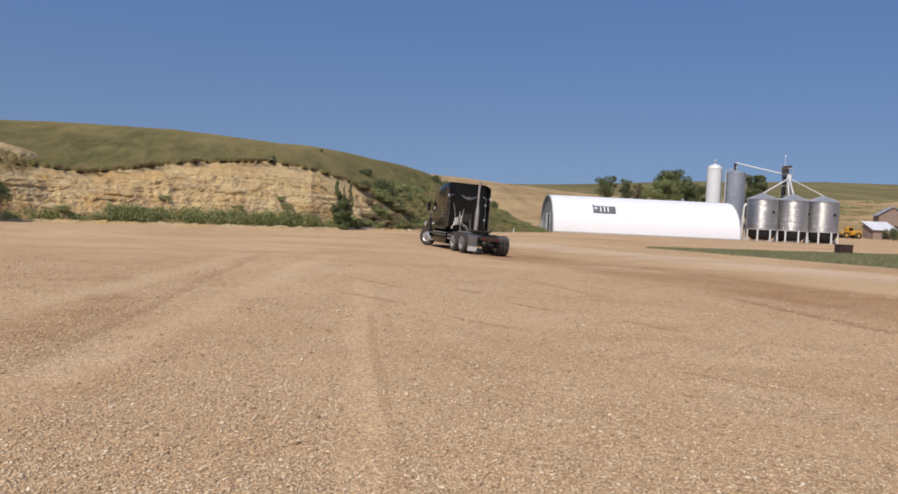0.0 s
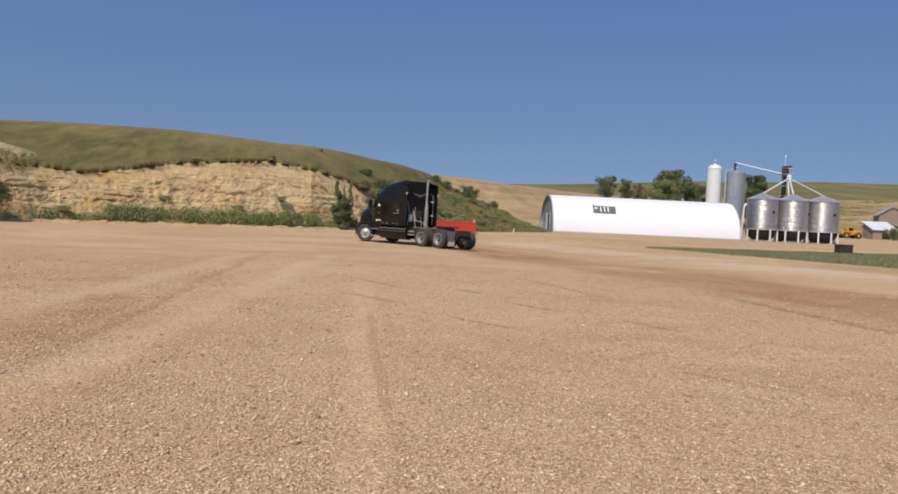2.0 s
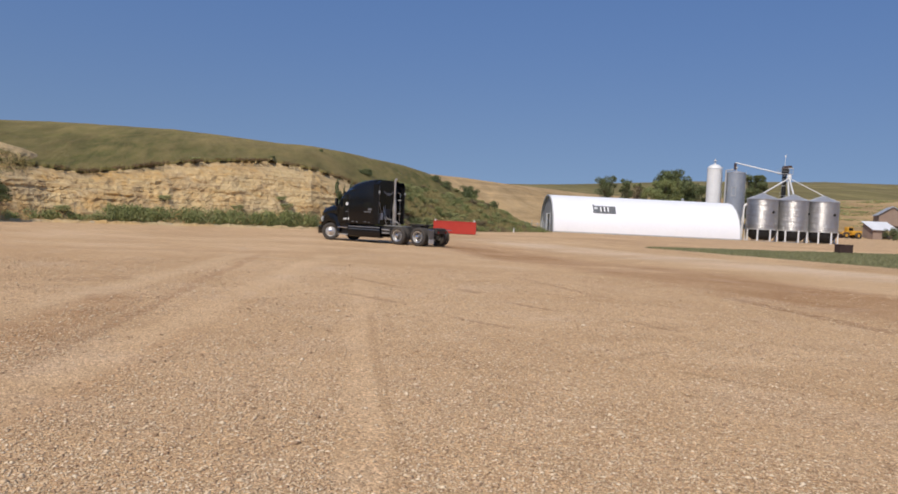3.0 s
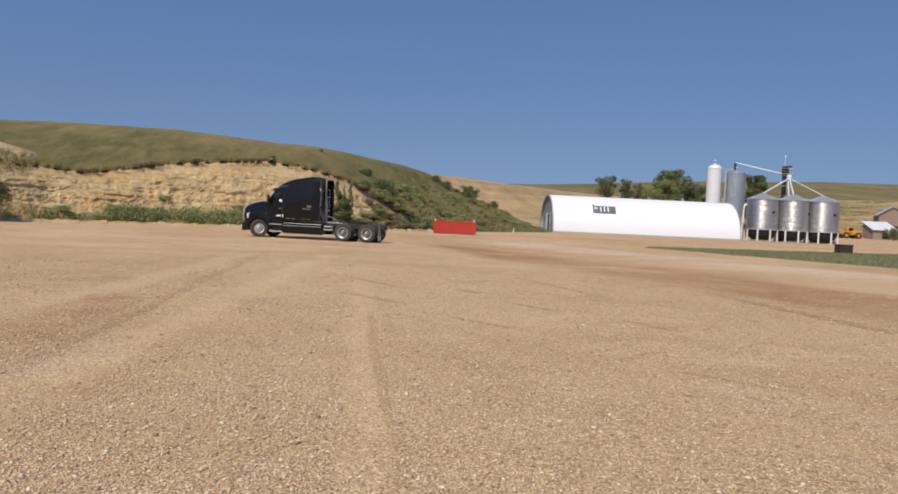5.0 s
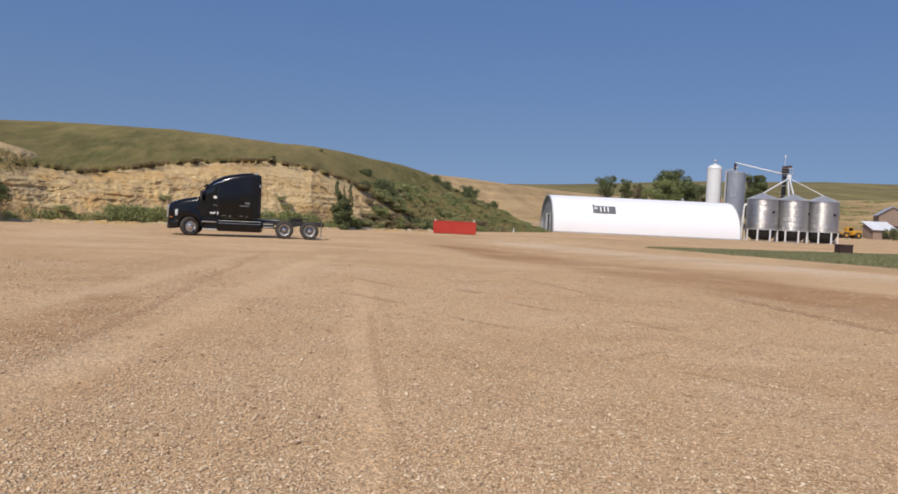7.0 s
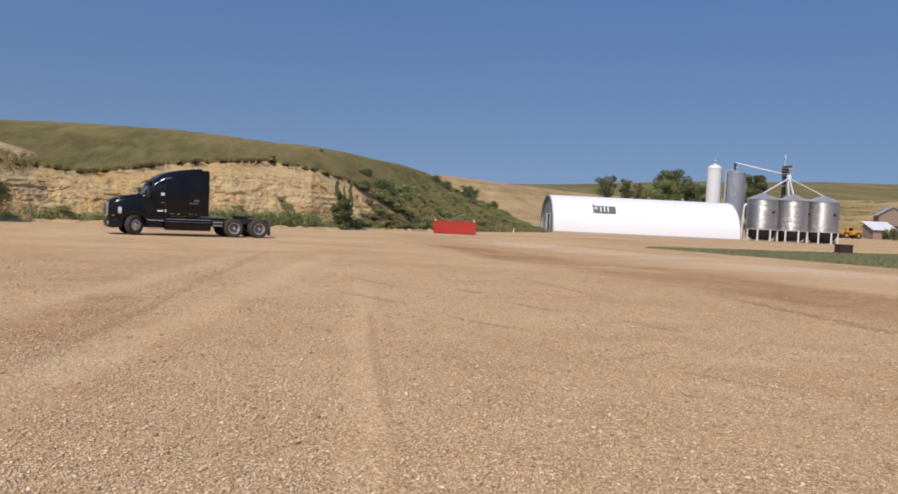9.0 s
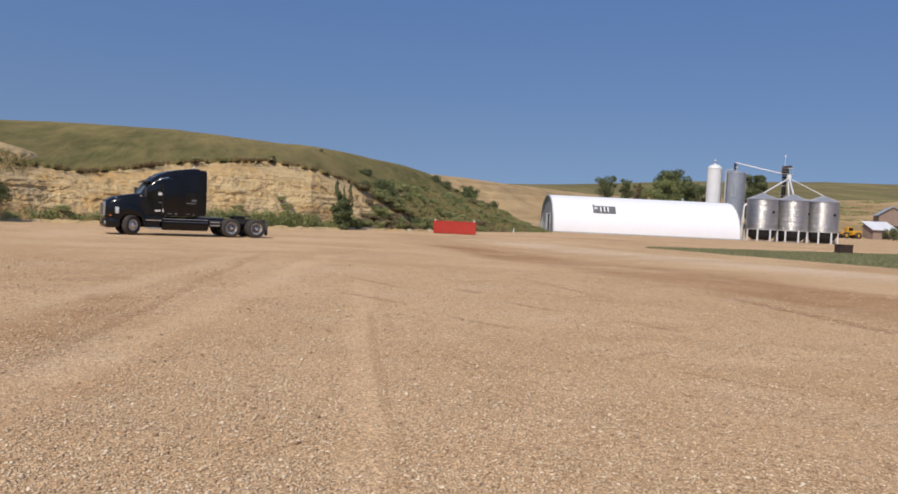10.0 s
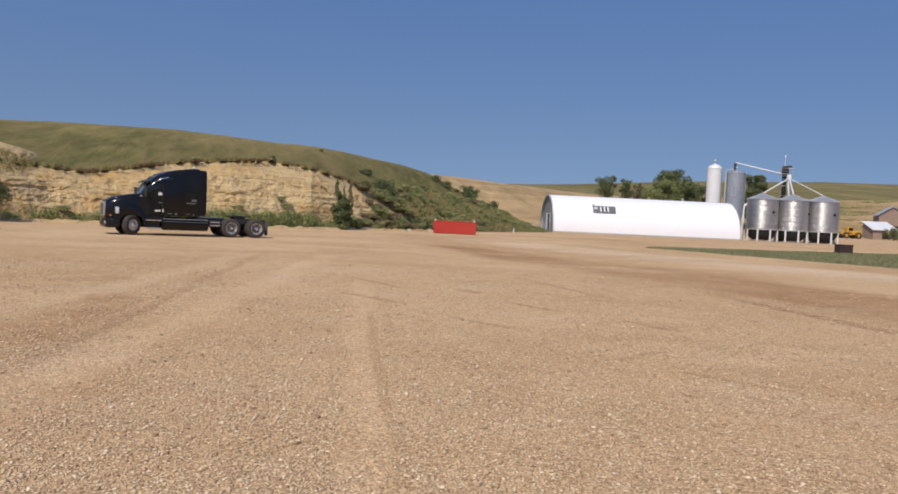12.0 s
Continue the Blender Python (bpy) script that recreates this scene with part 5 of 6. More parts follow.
def build_tree(x, y, height, spread, mat, label, seed, density=1.0, bare=0.3, column=False):
    rng = random.Random(seed)
    tree = thing("tree", label, "tree", pose(x, y, ground_height(x, y)), "trees beyond the shed" if y > 100 else "")
    bm = bmesh.new()
    blobs = []
    r0 = 0.028 * height + 0.05
    top = Vector((rng.uniform(-0.1, 0.1) * height * 0.3, 0, height * 0.8))
    pts = [Vector((0, 0, -0.2)), Vector((0.02 * height, 0, height * 0.25)), Vector((top.x * 0.6, 0, height * 0.55)), top]
    for i in range(3):
        tube(pts[i], pts[i + 1], r0 * (1 - 0.28 * i), r0 * (0.72 - 0.28 * i), 8, bm)
    n = 34 if column else int(20 * max(0.7, density))
    for i in range(n):
        f = bare + (0.95 - bare) * ((i + rng.random()) / n)
        start = pts[1].lerp(top, max(0, f - 0.25))
        a = rng.uniform(0, 2 * math.pi)
        reach = spread * (1 - 0.55 * abs(f - 0.5)) * rng.uniform(0.55, 1.0) * ((1.05 - f) * 1.25 if column else 1)
        end = Vector((math.cos(a) * reach, math.sin(a) * reach, height * min(0.97, f + rng.uniform(0.0, 0.12))))
        tube(start, end, r0 * 0.34, r0 * 0.1, 6, bm)
        k = rng.uniform(0.17, 0.32) * spread if not column else rng.uniform(0.18, 0.30) * spread * (1.2 - f)
        blobs.append(((end.x * 0.9, end.y * 0.9, end.z - 0.2 * k), (k * 1.15, k * 1.15, k * (1.3 if column else 0.85))))
    if not column:
        blobs.append(((0, 0, height * (0.5 + 0.4 * bare)), (spread * 0.62, spread * 0.62, height * 0.24)))
    blobs.append(((top.x, top.y, height * 0.88), (spread * 0.32, spread * 0.32, height * 0.12)))
    part("trunk", bm, BARK, tree, "grey-brown trunk and limbs")
    leaves("crown", leaf_mesh(blobs, int(13000 * density), 0.009 * height + 0.05, seed), mat, tree, "uneven leafy crown")
    return tree


def build_slim_tree():
    rng = random.Random(48)
    tree = thing("tree", "slim dark green tree against the earth bank", "tree", Matrix.Translation(polar(-7.95, 75.2, 0)))
    bm, blobs = bmesh.new(), []
    for x, y, h, w in ((-0.15, 0.0, 3.6, 0.85), (0.85, 0.2, 4.6, 0.62), (-0.5, -0.1, 4.75, 0.66), (0.25, -0.5, 3.2, 0.8), (-0.85, 0.1, 2.3, 0.7), (1.0, 0.0, 2.6, 0.7), (0.2, -0.3, 4.2, 0.4)):
        tube((x * 0.3, y * 0.3, -0.2), (x, y, h * 0.95), 0.07, 0.015, 6, bm)
        for i in range(13):
            f = 0.08 + 0.9 * i / 12
            r = w * (0.30 + 0.75 * math.sin(math.pi * min(1, f * 0.75 + 0.25))) * rng.uniform(0.5, 1.0)
            a = rng.uniform(0, 6.28)
            blobs.append(((x * (0.3 + 0.7 * f) + 0.4 * r * math.cos(a), y + 0.4 * r * math.sin(a), h * f), (r * 0.7, r * 0.7, 0.26)))
    part("trunk", bm, BARK, tree, "cluster of thin trunks")
    leaves("crown", leaf_mesh(blobs, 15000, 0.085, 48), LEAF_DARK, tree, "feathery upright crown")


def build_fence():
    fence = thing("wire_fence", "short run of grey posts and rails beside the white shed", "fence", pose(12.6, 129.5, 0))
    for i in range(5):
        part("post", tube((i * 1.0, 0.15 * i, 0), (i * 1.0, 0.15 * i, 1.9 if i % 2 else 1.5), 0.06, n=8), POST_STEEL, fence)
    for z in (0.6, 1.2):
        part("rail", tube((0, 0, z), (4.0, 0.6, z), 0.03, n=6), POST_STEEL, fence)


def shrub_kind(height, spread, mat, label, seed, count=900, kind_name="shrub"):
    rng = random.Random(seed)
    ob = thing(kind_name, label, "shrub", Matrix(), "scrub on the slope")
    bm = bmesh.new()
    blobs = []
    for i in range(8):
        a, k = rng.uniform(0, 6.28), rng.uniform(0.2, 0.75)
        end = Vector((math.cos(a) * spread * k, math.sin(a) * spread * k, height * rng.uniform(0.35, 0.85)))
        tube((0, 0, -0.3), end, 0.035, 0.012, 5, bm)
        blobs.append((tuple(end), (spread * 0.36, spread * 0.36, height * 0.24)))
    blobs.append(((0, 0, height * 0.3), (spread * 0.8, spread * 0.8, height * 0.3)))
    part("stems", bm, BARK, ob)
    leaves("foliage", leaf_mesh(blobs, int(count * 2.6), 0.075, seed), mat, ob)
    return ob


def surface(b, f):
    return Vector(hill_point(b, f))


def build_scrub():
    kinds = [shrub_kind(1.5, 1.2, LEAF_DARK, "dark green bushy shrub on the slope", 21),
             shrub_kind(1.1, 1.3, LEAF, "green spreading shrub on the slope", 22),
             shrub_kind(0.9, 1.4, LEAF_OLIVE, "olive scrubby bush on the slope", 23),
             shrub_kind(2.1, 1.3, LEAF_DARK, "tall dark shrub on the slope", 24, 1300),
             shrub_kind(0.9, 1.2, LEAF_DRY, "dry brown bush on the slope", 25)]
    rng = random.Random(7)
    spots = []
    cover = ((-5.5, 0.10), (-4, 0.22), (-2, 0.42), (1, 0.58), (3, 0.75), (6.4, 0.85))     # how far up the scrub reaches
    for i in range(190):
        b = rng.uniform(-5.5, 6.4)
        f = lerp(b, cover, 1) * rng.random() ** 0.8
        spots.append((b, f, rng.choice((1, 1, 2, 2, 2, 4)), rng.uniform(0.35, 0.95)))
    for i in range(60):                          # stragglers in the grass above it
        b = rng.uniform(-4.5, 5.5)
        spots.append((b, min(0.95, lerp(b, cover, 1) + 0.35 * rng.random() ** 2), rng.choice((1, 2, 2, 4)), rng.uniform(0.18, 0.42)))
    for b in np.linspace(0.3, 6.2, 16):          # darker thicket along the shoulder of the slope
        spots.append((b + rng.uniform(-0.2, 0.2), rng.uniform(0.50, 0.85), rng.choice((0, 1, 1, 2)), rng.uniform(0.45, 0.85)))
    spots += [(-1.2, 0.75, 0, 0.9), (-0.4, 0.72, 0, 0.9), (1.2, 0.88, 0, 1.25), (1.6, 0.88, 0, 0.95), (-6.2, 0.22, 0, 0.7), (-6.6, 0.21, 0, 0.5), (-5.2, 0.04, 0, 1.1), (-4.9, 0.02, 0, 1.2),
              (-30.9, 0.0, 3, 1.0), (-30.2, 0.0, 0, 0.9), (-9.6, 0.5, 0, 0.3), (-13.0, 0.02, 0, 0.35), (-18.3, 0.0, 2, 0.4)]
    first = {}
    for b, f, k, s in spots:
        p = surface(b, f)
        if b < -29.5:
            p = Vector(polar(b, 59.6, 1.3))
        m = Matrix.Translation(p) @ pose(0, 0, -0.1, 0, 0, rng.uniform(0, 360)) @ Matrix.Diagonal((s, s, s * rng.uniform(0.8, 1.15), 1))
        if k not in first:
            first[k] = kinds[k]
            kinds[k].matrix_basis = m
        else:
            o = copy_thing(kinds[k], Matrix())
            o.matrix_basis = m
    # bushes rooted on the cut bank itself
    for b, h, s in ((-12.3, 2.9, 0.4), (-11.9, 2.2, 0.5), (-11.4, 1.4, 0.5), (-26.5, 1.2, 0.5), (-24.6, 0.6, 0.6), (-20.2, 2.4, 0.45), (-15.3, 1.9, 0.45), (-5.5, 0.5, 0.9), (-6.2, 0.3, 0.9), (-4.6, 0.4, 0.8), (-7.0, 0.3, 0.8), (-6.6, 0.9, 0.7), (-5.8, 1.6, 0.6), (-5.2, 1.0, 0.9), (-4.9, 1.7, 0.7), (-4.3, 1.0, 0.8), (-3.9, 0.6, 0.9), (-3.5, 0.8, 0.8), (-3.0, 0.4, 0.9), (-6.0, 3.1, 0.5), (-5.3, 2.6, 0.6), (-4.0, 1.6, 0.7), (-2.6, 0.5, 0.8), (-8.6, 0.3, 0.7), (-7.3, 1.2, 0.6)):
        foot, edge = lerp(b, HILL_PLAN, 1), lerp(b, HILL_PLAN, 2)
        f = (h / edge) ** (1 / 0.85)
        r = foot - 0.4 + (1.6 + 0.45 * edge) * (0.55 * f + 0.45 * f ** 3)
        o = copy_thing(kinds[2 if b < -8 else rng.choice((1, 2, 4))], Matrix())
        o.matrix_basis = Matrix.Translation(polar(b, r - 0.3, h - 0.4)) @ Matrix.Diagonal((s, s, s, 1))
        tagged(o, "small bush rooted on the earth bank")
    # bushes that break the lip and face of the low end
    for i in range(26):
        b = rng.uniform(-6.6, -2.3)
        s = rng.uniform(0.45, 0.95)
        o = copy_thing(kinds[rng.choice((0, 1, 2, 2, 4))], Matrix())
        p = surface(b, 0.0) * 0.99 + Vector((0, 0, 0.15)) if i % 2 else Vector(polar(b, lerp(b, HILL_PLAN, 1) + 0.3, 0.3 * lerp(b, HILL_PLAN, 2) * rng.random() * 2))
        o.matrix_basis = Matrix.Translation(p) @ pose(0, 0, -0.35, 0, 0, rng.uniform(0, 360)) @ Matrix.Diagonal((s, s, s * 0.9, 1))
        tagged(o, "bush clinging to the lip of the earth bank")
    # rank growth in front of the low end of the bank
    for i in range(46):
        b = rng.uniform(-7.4, -1.6)
        s = rng.uniform(0.55, 1.0)
        o = copy_thing(kinds[rng.choice((0, 1, 1, 2, 2))], Matrix())
        o.matrix_basis = Matrix.Translation(polar(b, lerp(b, HILL_PLAN, 1) - 0.4 + 1.4 * rng.random(), -0.1 + 0.5 * rng.random())) @ pose(0, 0, 0, 0, 0, rng.uniform(0, 360)) @ Matrix.Diagonal((s, s, s * rng.uniform(0.7, 1.0), 1))
        tagged(o, "rank green bush at the foot of the earth bank")


def build_weeds():
    rng = random.Random(12)
    green, dry, olive = [], [], []
    for i in range(900):
        b = rng.uniform(-30.5, -8.6)
        if b < -24.6 and rng.random() < 0.72:
            continue
        r = lerp(b, HILL_PLAN, 1) - 0.5 + abs(rng.gauss(0, 0.8))
        if noise.noise((b * 1.4, 8, 1)) < -0.55:
            continue
        h = rng.uniform(0.45, 1.35) * (0.80 + 0.35 * noise.noise((b * 0.8, 3, 0)) + (0.22 if -24 < b < -10 else -0.2))
        x, y, _ = polar(b, r, 0)
        (olive if rng.random() < 0.3 else green).append(((x, y, h * 0.45 + 0.15), (rng.uniform(0.35, 0.8), 0.45, max(h, 0.15) * 0.6)))
    for i in range(260):
        b = rng.uniform(-8.6, 7.0)
        r = lerp(b, HILL_PLAN, 1) - 0.6 + abs(rng.gauss(0, 1.0))
        x, y, _ = polar(b, r, 0)
        (green if rng.random() < 0.65 else dry).append(((x, y, 0.2), (rng.uniform(0.4, 0.9), 0.5, rng.uniform(0.25, 0.6))))
    tagged(leaves("weeds", leaf_mesh(green, 90000, 0.075, 31, upright=True), LEAF), "green weeds along the foot of the bank", "weeds", kind="stuff")
    tagged(leaves("olive_weeds", leaf_mesh(olive, 40000, 0.072, 39, upright=True), LEAF_OLIVE), "olive weeds along the foot of the bank", "weeds", kind="stuff")
    tagged(leaves("dry_weeds", leaf_mesh(dry, 8000, 0.10, 32, upright=True), LEAF_DRY), "dry brown weeds along the yard edge", "weeds", kind="stuff")
    blobs = []
    for i in range(420):
        b = rng.uniform(-3.5, 6.6)
        x, y, z = hill_point(b, rng.random() * lerp(b, ((-3.5, 0.2), (-2, 0.42), (1, 0.6), (3, 0.8), (6.6, 0.9)), 1))
        blobs.append(((x, y, z + 0.1), (rng.uniform(0.5, 1.2), 0.8, rng.uniform(0.15, 0.4))))
    tagged(leaves("slope_weeds", leaf_mesh(blobs, 80000, 0.08, 38, upright=True), BLADE), "rank olive weeds over the slope", "weeds", kind="stuff")
    nrng = np.random.default_rng(5)
    blobs = []
    for i in range(700):
        b = nrng.uniform(-27.2, -3.0)
        if noise.noise((b * 0.9, 2, 4)) < -0.05:
            continue
        x, y, z = hill_point(b, 0.0)
        d = 0.25 * nrng.normal()
        blobs.append(((x * (1 - 0.006), y * (1 - 0.006), z - 0.05 + 0.12 * d), (0.5, 0.35, 0.09)))
    # the fringe's dark brown also paints the shadow line under the sod
    tagged(leaves("sod_edge_shade", leaf_mesh(blobs, 4500, 0.06, 34, upright=True), SOD), "brown sod hanging over the cut edge, darkened for its shadow line", "sod", kind="stuff")


def build_spur():
    """The low earth knoll in front of the bank's near end."""
    verts, faces, n, rows = [], [], 150, 44
    for k in range(rows):
        f = k / (rows - 1)
        for i in range(n):
            b = -44 + 17.2 * (i / (n - 1)) ** 0.6
            r = 60.4 + 14 * f + 2.6 * (1 - min(1, max(0, (-27.0 - b) / 8))) + 6.0 * (1 - min(1, max(0, (-26.8 - b) / 3.4))) ** 2
            z = lerp(b, ((-44, 6.5), (-30.2, 5.9), (-28.4, 5.45), (-27.3, 4.8), (-26.6, 3.4)), 1) * math.sin(min(1, f * 2.4) * math.pi / 2) ** 0.8
            x, y, _ = polar(b, r, 0)
            q = 0.9 * noise.noise((x * 0.4, y * 0.4, z * 0.6)) + 0.6 * noise.noise((x * 1.2, y * 1.2, z * 1.4)) + 0.35 * noise.noise((x * 3, y * 3, z * 3))
            verts.append(polar(b, r + 0.48 * q, z - 0.15 + 0.3 * q * f))
    faces = [(k * n + i, k * n + i + 1, (k + 1) * n + i + 1, (k + 1) * n + i) for k in range(rows - 1) for i in range(n - 1)]
    tagged(raw("bank_spur", verts, faces, CLIFF), "bare tan earth spur at the end of the bank", "bank", kind="structure")
    rng = np.random.default_rng(8)
    blobs = []
    for i in range(260):
        b, f = rng.uniform(-34, -28.7), rng.uniform(0.17, 0.29)
        k = int(f * (rows - 1)) * n + int(((b + 44) / 17.2) ** (1 / 0.6) * (n - 1))
        x, y, z = verts[k]
        blobs.append(((x, y, z), (0.7, 0.6, 0.15)))
    tagged(leaves("spur_grass", leaf_mesh(blobs, 9000, 0.055, 35, upright=True), BLADE), "dry brown grass on the earth spur", "grass", kind="stuff")


def build_berm():
    """A low pale ridge of spoil between the yard and the bank."""
    bearings, rows, verts = np.arange(-31, 2.0, 0.08), 9, []
    n = len(bearings)
    for k in range(rows):
        f = k / (rows - 1)
        for b in bearings:
            h = 0.20 + 0.18 * noise.noise((b * 1.1, 2, 6)) + 0.12 * noise.noise((b * 5, f * 3, 6))
            r = lerp(b, HILL_PLAN, 1) - 2.4 + 2.2 * f + 0.5 * noise.noise((b * 0.7, 5, 1))
            verts.append(polar(b, r, max(h, 0.02) * math.sin(math.pi * f) ** 0.8 * (1 if -29.5 < b < 1 else 0.4) - 0.04 + 0.05 * noise.noise((b * 14, f * 5, 3)) * math.sin(math.pi * f)))
    faces = [(k * n + i, k * n + i + 1, (k + 1) * n + i + 1, (k + 1) * n + i) for k in range(rows - 1) for i in range(n - 1)]
    tagged(raw("spoil_berm", verts, faces, CLIFF), "low pale ridge of spoil along the yard edge", "berm", kind="structure")


def build_rocks():
    rng = random.Random(3)
    kinds = []
    for s in range(3):
        bm = bmesh.new()
        bmesh.ops.create_icosphere(bm, subdivisions=2, radius=0.5)
        for v in bm.verts:
            v.co *= 1 + 0.45 * noise.noise(v.co * 2.3 + Vector((s * 5, 0, 0)))
            v.co.z *= 0.6
        ob = part("rock", bm, ROCK)
        kinds.append(tagged(ob, "pale broken rock at the foot of the bank", "rock", "rocks along the yard edge"))
    for i in range(64):
        b = rng.uniform(-9.2, 1.5) if i < 44 else rng.uniform(-28, -9)
        r = lerp(b, HILL_PLAN, 1) - 0.9 - rng.random() * 1.0
        k = rng.uniform(0.2, 0.8) * (1 if i < 44 else 0.6)
        m = Matrix.Translation(polar(b, r, 0.10 * k)) @ pose(0, 0, 0, 0, 0, rng.uniform(0, 360)) @ Matrix.Diagonal((k * 1.3, k, k * 0.9, 1))
        ob = kinds[i] if i < 3 else copy_thing(kinds[i % 3], Matrix())
        ob.matrix_basis = m


def build_verge():
    """The mown strip, widening away from its tip."""
    verts, faces, n, rows = [], [], 90, 24
    cols = np.linspace(0, 1, n)
    for k in range(rows):
        g = k / (rows - 1)
        for u in cols:
            a = Vector((15.8, 60.6)).lerp(Vector((35.0, 20.5)), u)
            c = Vector((16.0, 61.0)).lerp(Vector((70.0, 92.0)), u)
            p = a.lerp(c, g)
            w = 0.5 * noise.noise((p.x * 0.4, p.y * 0.4, 2)) * (1 if 0 < k < rows - 1 else 0.6)
            edge = 0.035 if 0 < k < rows - 1 else -0.03
            verts.append((p.x + w, p.y + w, edge + 0.02 * noise.noise((p.x, p.y, 0))))
    faces = [(k * n + i, k * n + i + 1, (k + 1) * n + i + 1, (k + 1) * n + i) for k in range(rows - 1) for i in range(n - 1)]
    tagged(raw("verge", verts, faces, VERGE, smooth=True), "strip of short mown grass beside the gravel road", "grass", kind="structure")
    rng = np.random.default_rng(9)
    blobs = []
    for i in range(1500):
        u, g = rng.uniform(0, 0.62) ** 0.8, rng.uniform(0.01, 0.99)
        p = Vector((15.8, 60.6)).lerp(Vector((35.0, 20.5)), u).lerp(Vector((16.0, 61.0)).lerp(Vector((70.0, 92.0)), u), g)
        blobs.append(((p.x, p.y, 0.05), (0.8, 0.8, 0.05)))
    tagged(leaves("verge_grass", leaf_mesh(blobs, 30000, 0.085, 36, upright=True), VERGE_BLADE), "short rough grass blades on the verge", "grass", kind="stuff")


def build_gravel():
    """Loose stones, thick where the yard lies close to the viewer."""
    rng = np.random.default_rng(2)
    n = 250000
    r = 4.0 * (26.0 / 4.0) ** (rng.uniform(0, 1, n) ** 1.05)
    a = np.radians(np.where(rng.uniform(0, 1, n) < 0.86, rng.uniform(-33, 33, n), rng.normal(0, 62, n)))
    x, y = r * np.sin(a), r * np.cos(a)
    keep = np.array([noise.noise((px * 0.5, py * 0.5, 4)) + 0.5 * noise.noise((px * 1.7, py * 1.7, 1)) for px, py in zip(x, y)]) > rng.uniform(-1.1, 0.3, n)
    for (ax, ay), (bx, by), w in (((-0.35, 4.0), (-1.6, 15.0), 0.22), ((-3.6, 5.6), (-4.3, 22.0), 0.42), ((-1.5, 54.0), (14.4, 9.0), 2.4), ((-6.2, 10.0), (-7.5, 29.0), 0.5)):
        d = np.abs((x - ax) * (by - ay) - (y - ay) * (bx - ax)) / math.hypot(bx - ax, by - ay)
        keep &= ~((d < w) & (rng.uniform(0, 1, n) < 0.75))
    x, y = x[keep], y[keep]
    n = len(x)
    s = 0.0074 * rng.lognormal(0, 0.40, n) * (1 + 0.02 * np.hypot(x, y))
    base = np.array([(1, 0, 0), (0, 1, 0), (-1, 0, 0), (0, -1, 0), (0, 0, 0.75), (0, 0, -0.5)], float)
    v = base[None] * rng.uniform(0.6, 1.4, (n, 6, 1)) * s[:, None, None] * np.stack([rng.uniform(0.8, 1.5, n), rng.uniform(0.7, 1.1, n), rng.uniform(0.45, 0.8, n)], 1)[:, None, :]
    q = rng.uniform(0, 6.28, n)
    c, d = np.cos(q)[:, None], np.sin(q)[:, None]
    vx, vy = v[..., 0] * c - v[..., 1] * d, v[..., 0] * d + v[..., 1] * c
    z = np.array([0.025 * noise.noise((px * 0.25, py * 0.25, 0)) + 0.012 * noise.noise((px * 0.9, py * 0.9, 3)) for px, py in zip(x, y)])
    v = np.stack([vx + x[:, None], vy + y[:, None], v[..., 2] + z[:, None] + 0.2 * s[:, None]], -1).reshape(-1, 3)
    tri = np.array([(0, 1, 4), (1, 2, 4), (2, 3, 4), (3, 0, 4), (1, 0, 5), (2, 1, 5), (3, 2, 5), (0, 3, 5)], np.int32)
    f = (np.arange(n, dtype=np.int32)[:, None, None] * 6 + tri[None]).reshape(-1)
    me = bpy.data.meshes.new("gravel")
    me.vertices.add(6 * n)
    me.vertices.foreach_set("co", v.astype(np.float32).ravel())
    me.loops.add(len(f))
    me.loops.foreach_set("vertex_index", f)
    me.polygons.add(len(f) // 3)
    me.polygons.foreach_set("loop_start", np.arange(0, len(f), 3, dtype=np.int32))
    me.update(calc_edges=True)
    me.materials.append(STONES)
    tagged(new("gravel", me), "loose tan and grey gravel stones on packed earth", "gravel", kind="stuff")


def build_far_scrub():
    rng = np.random.default_rng(14)
    blobs = []
    for i in range(110):
        b, r = rng.uniform(20.5, 33), rng.uniform(196, 250)
        f = (r - 175) / 85
        z = lerp(b, ((16, 11.2), (22, 12.4), (26, 13.0), (45, 14)), 1) * (0.45 * f + 0.55 * math.sin(f * math.pi / 2) ** 2) - 0.3
        x, y, _ = polar(b, r, 0)
        blobs.append(((x, y, z), (rng.uniform(1.5, 6.5), 2.0, rng.uniform(0.08, 0.22))))
    tagged(leaves("far_scrub", leaf_mesh(blobs, 14000, 0.22, 37), LEAF_OLIVE), "patches of olive scrub on the far slope", "scrub", kind="stuff")


build_far_scrub()
build_barn()
build_lean_to()
build_loader()
build_tree(36.0, 182, 13.0, 2.9, LEAF_DARK, "sparse dark tree with forked limbs beyond the white shed", 41, 0.30, 0.62)
build_tree(41.2, 184, 12.6, 1.9, LEAF_DARK, "small dark tree beyond the white shed", 42, 0.26, 0.55)
build_tree(43.6, 185, 11.6, 1.6, LEAF_DRY, "half-bare grey-brown tree beyond the white shed", 50, 0.10, 0.4)
build_tree(45.0, 186, 12.0, 2.0, LEAF_OLIVE, "thin olive tree beyond the white shed", 43, 0.5, 0.35)
build_tree(48.4, 178, 12.4, 4.9, LEAF, "broad green tree beyond the white shed", 44, 1.5, 0.25)
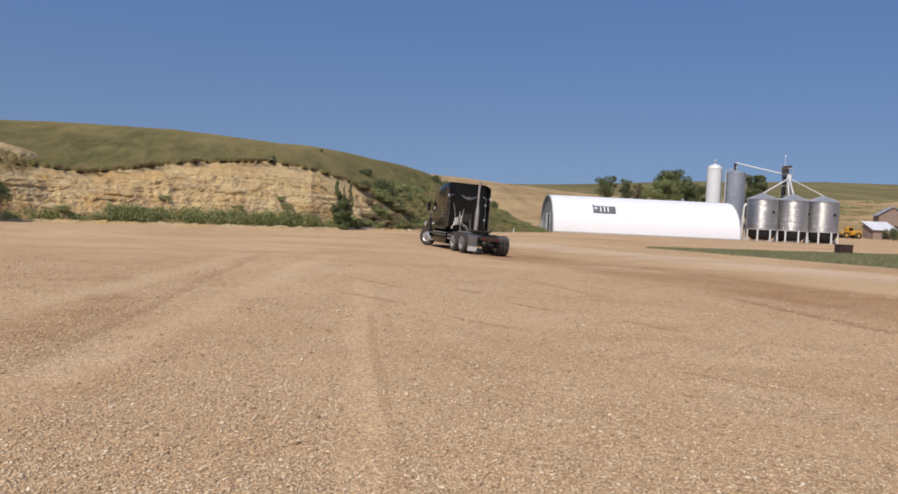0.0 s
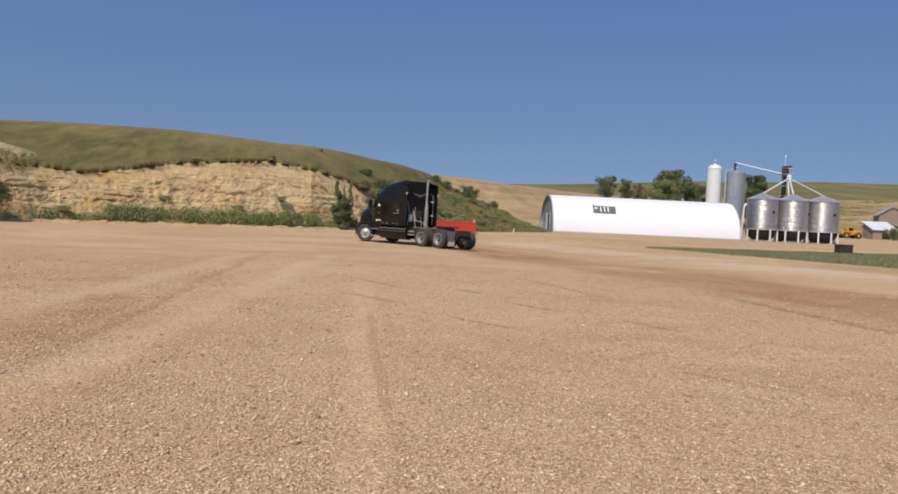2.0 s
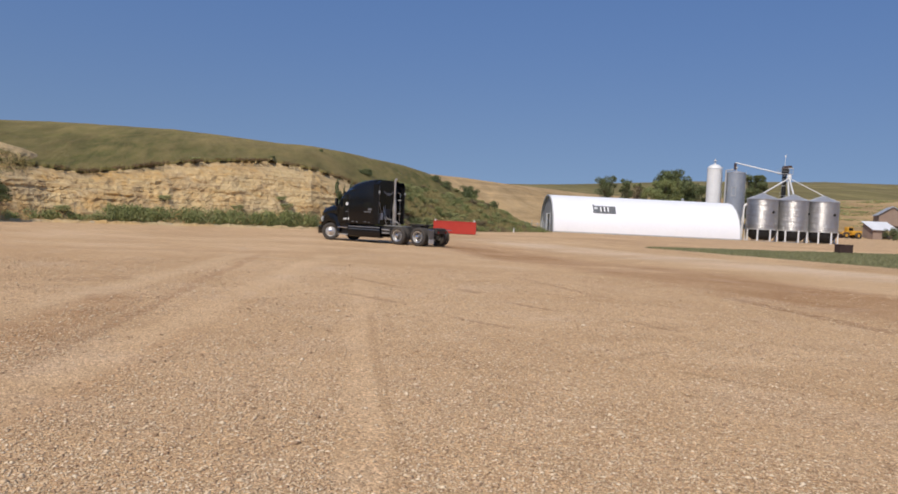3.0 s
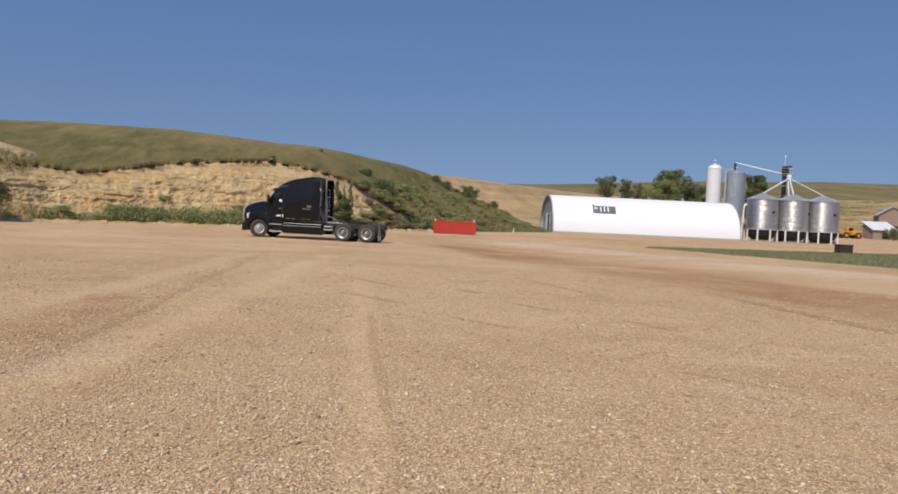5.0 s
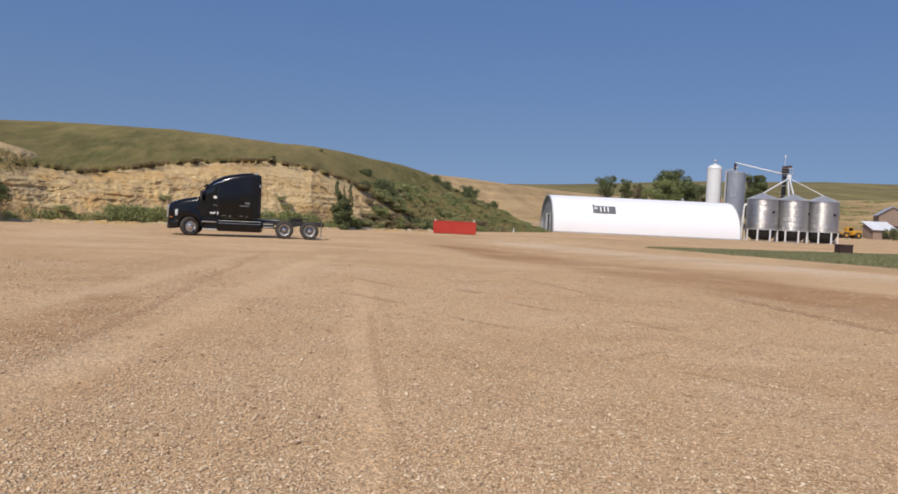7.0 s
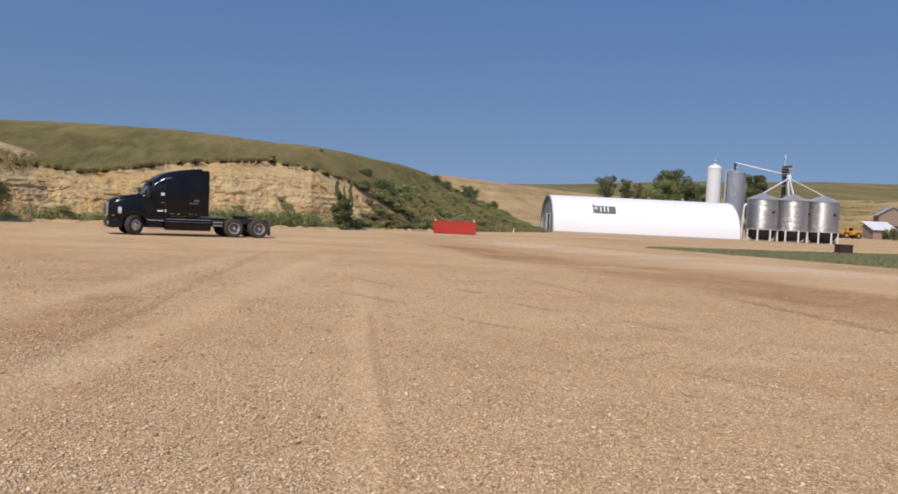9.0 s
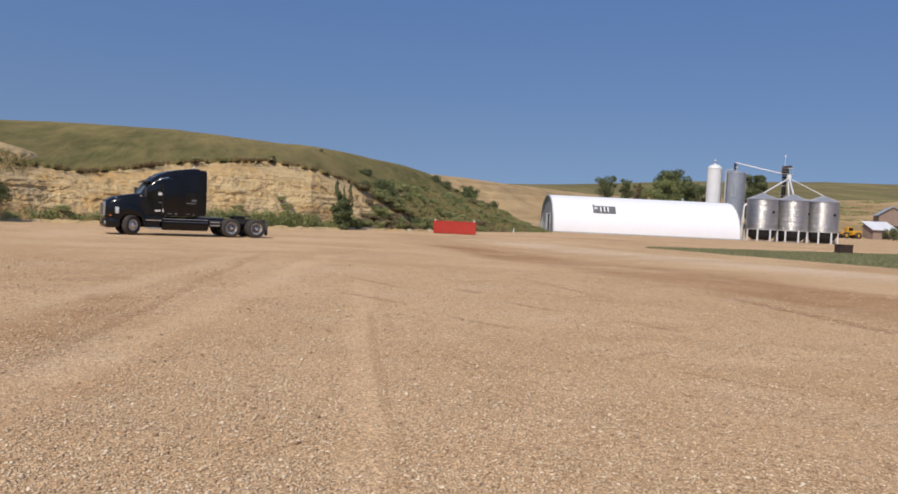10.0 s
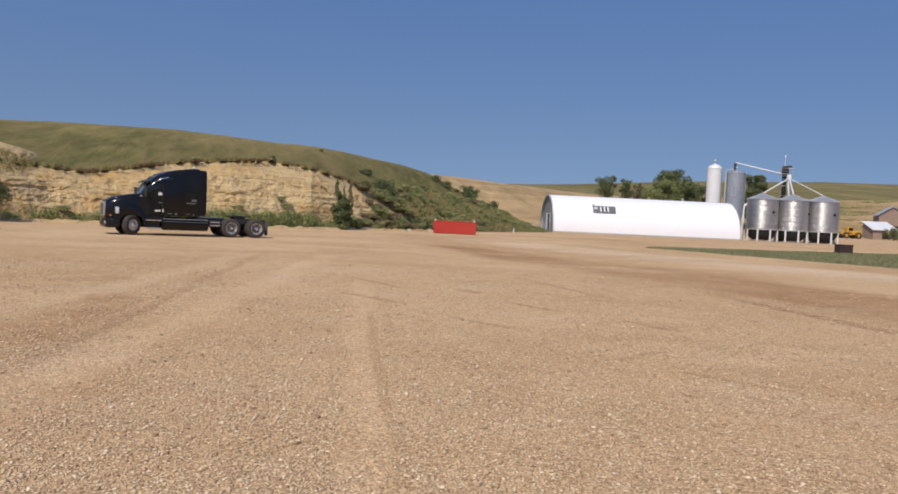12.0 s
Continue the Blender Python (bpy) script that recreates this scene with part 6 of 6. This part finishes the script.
build_tree(53.0, 184, 15.0, 5.6, LEAF_DARK, "large dark green tree beyond the white shed", 45, 1.8, 0.25)
build_tree(57.6, 186, 12.6, 4.0, LEAF_DARK, "dark green tree beside the silos", 46, 1.2, 0.25)
build_tree(70.2, 182, 14.2, 3.6, LEAF_DARK, "dark green tree behind the grain bins", 47, 1.4, 0.3)
build_slim_tree()
build_fence()
build_tree(91.2, 160, 2.5, 2.0, LEAF_DARK, "low dark bush beside the lean-to", 49, 0.5, 0.1)
build_scrub()
build_weeds()
build_spur()
build_berm()
build_rocks()
build_verge()
build_gravel()


# ---- what moves ----
SPEED = ((0, 1.546), (1.5, 1.802), (3, 1.933), (4, 1.933), (5, 1.952), (6, 1.915), (7, 1.781), (8, 1.647), (9, 1.398), (9.25, 0.0), (12, 0.0))
CURVE = ((0, 0.1405), (1, 0.1301), (2, 0.1203), (3, 0.1115), (4, 0.1056), (5, 0.1031), (6, 0.1032), (7, 0.1053), (8, 0.1084), (9.3, 0.1116), (12, 0.1116))


def standing(x, y, h):
    """The truck's pose on the ground under its four corners: height, roll and pitch."""
    c, d = math.cos(h), math.sin(h)
    z = {(a, s): ground_height(x + a * c - s * 1.07 * d, y + a * d + s * 1.07 * c) for a in (0, BASE) for s in (1, -1)}
    roll = math.degrees(math.atan((z[0, 1] + z[BASE, 1] - z[0, -1] - z[BASE, -1]) / 2 / 2.14))
    pitch = math.degrees(math.atan((z[0, 1] + z[0, -1] - z[BASE, 1] - z[BASE, -1]) / 2 / BASE))
    return pose(x, y, (z[0, 1] + z[0, -1]) / 2, roll, pitch, math.degrees(h))


def motions():
    """The truck rolls along a left-hand turn and stops; its wheels turn with the way it has gone."""
    x, y, h, s = 1.515, 40.155, radians(107.82), 0.0
    step, rows, rolled = 0.01, [], []
    for k in range(1201):
        t = k * step
        if k % 25 == 0:
            bend = lerp(t, CURVE, 1)
            rows.append((t, standing(x, y, h)))
            rolled.append((t, math.degrees(s / WHEEL_R), min(math.degrees(math.atan(bend * BASE)), 36)))
        v = lerp(t + step / 2, SPEED, 1)
        h += v * step * lerp(t + step / 2, CURVE, 1)
        x, y, s = x + v * step * math.cos(h), y + v * step * math.sin(h), s + v * step
    walk(TRUCK, rows)
    for wheel, wx, wy, steers in WHEELS:
        walk(wheel, [(t, pose(wx, wy, WHEEL_R, 0, turn, steer if steers else 0)) for t, turn, steer in rolled])


motions()
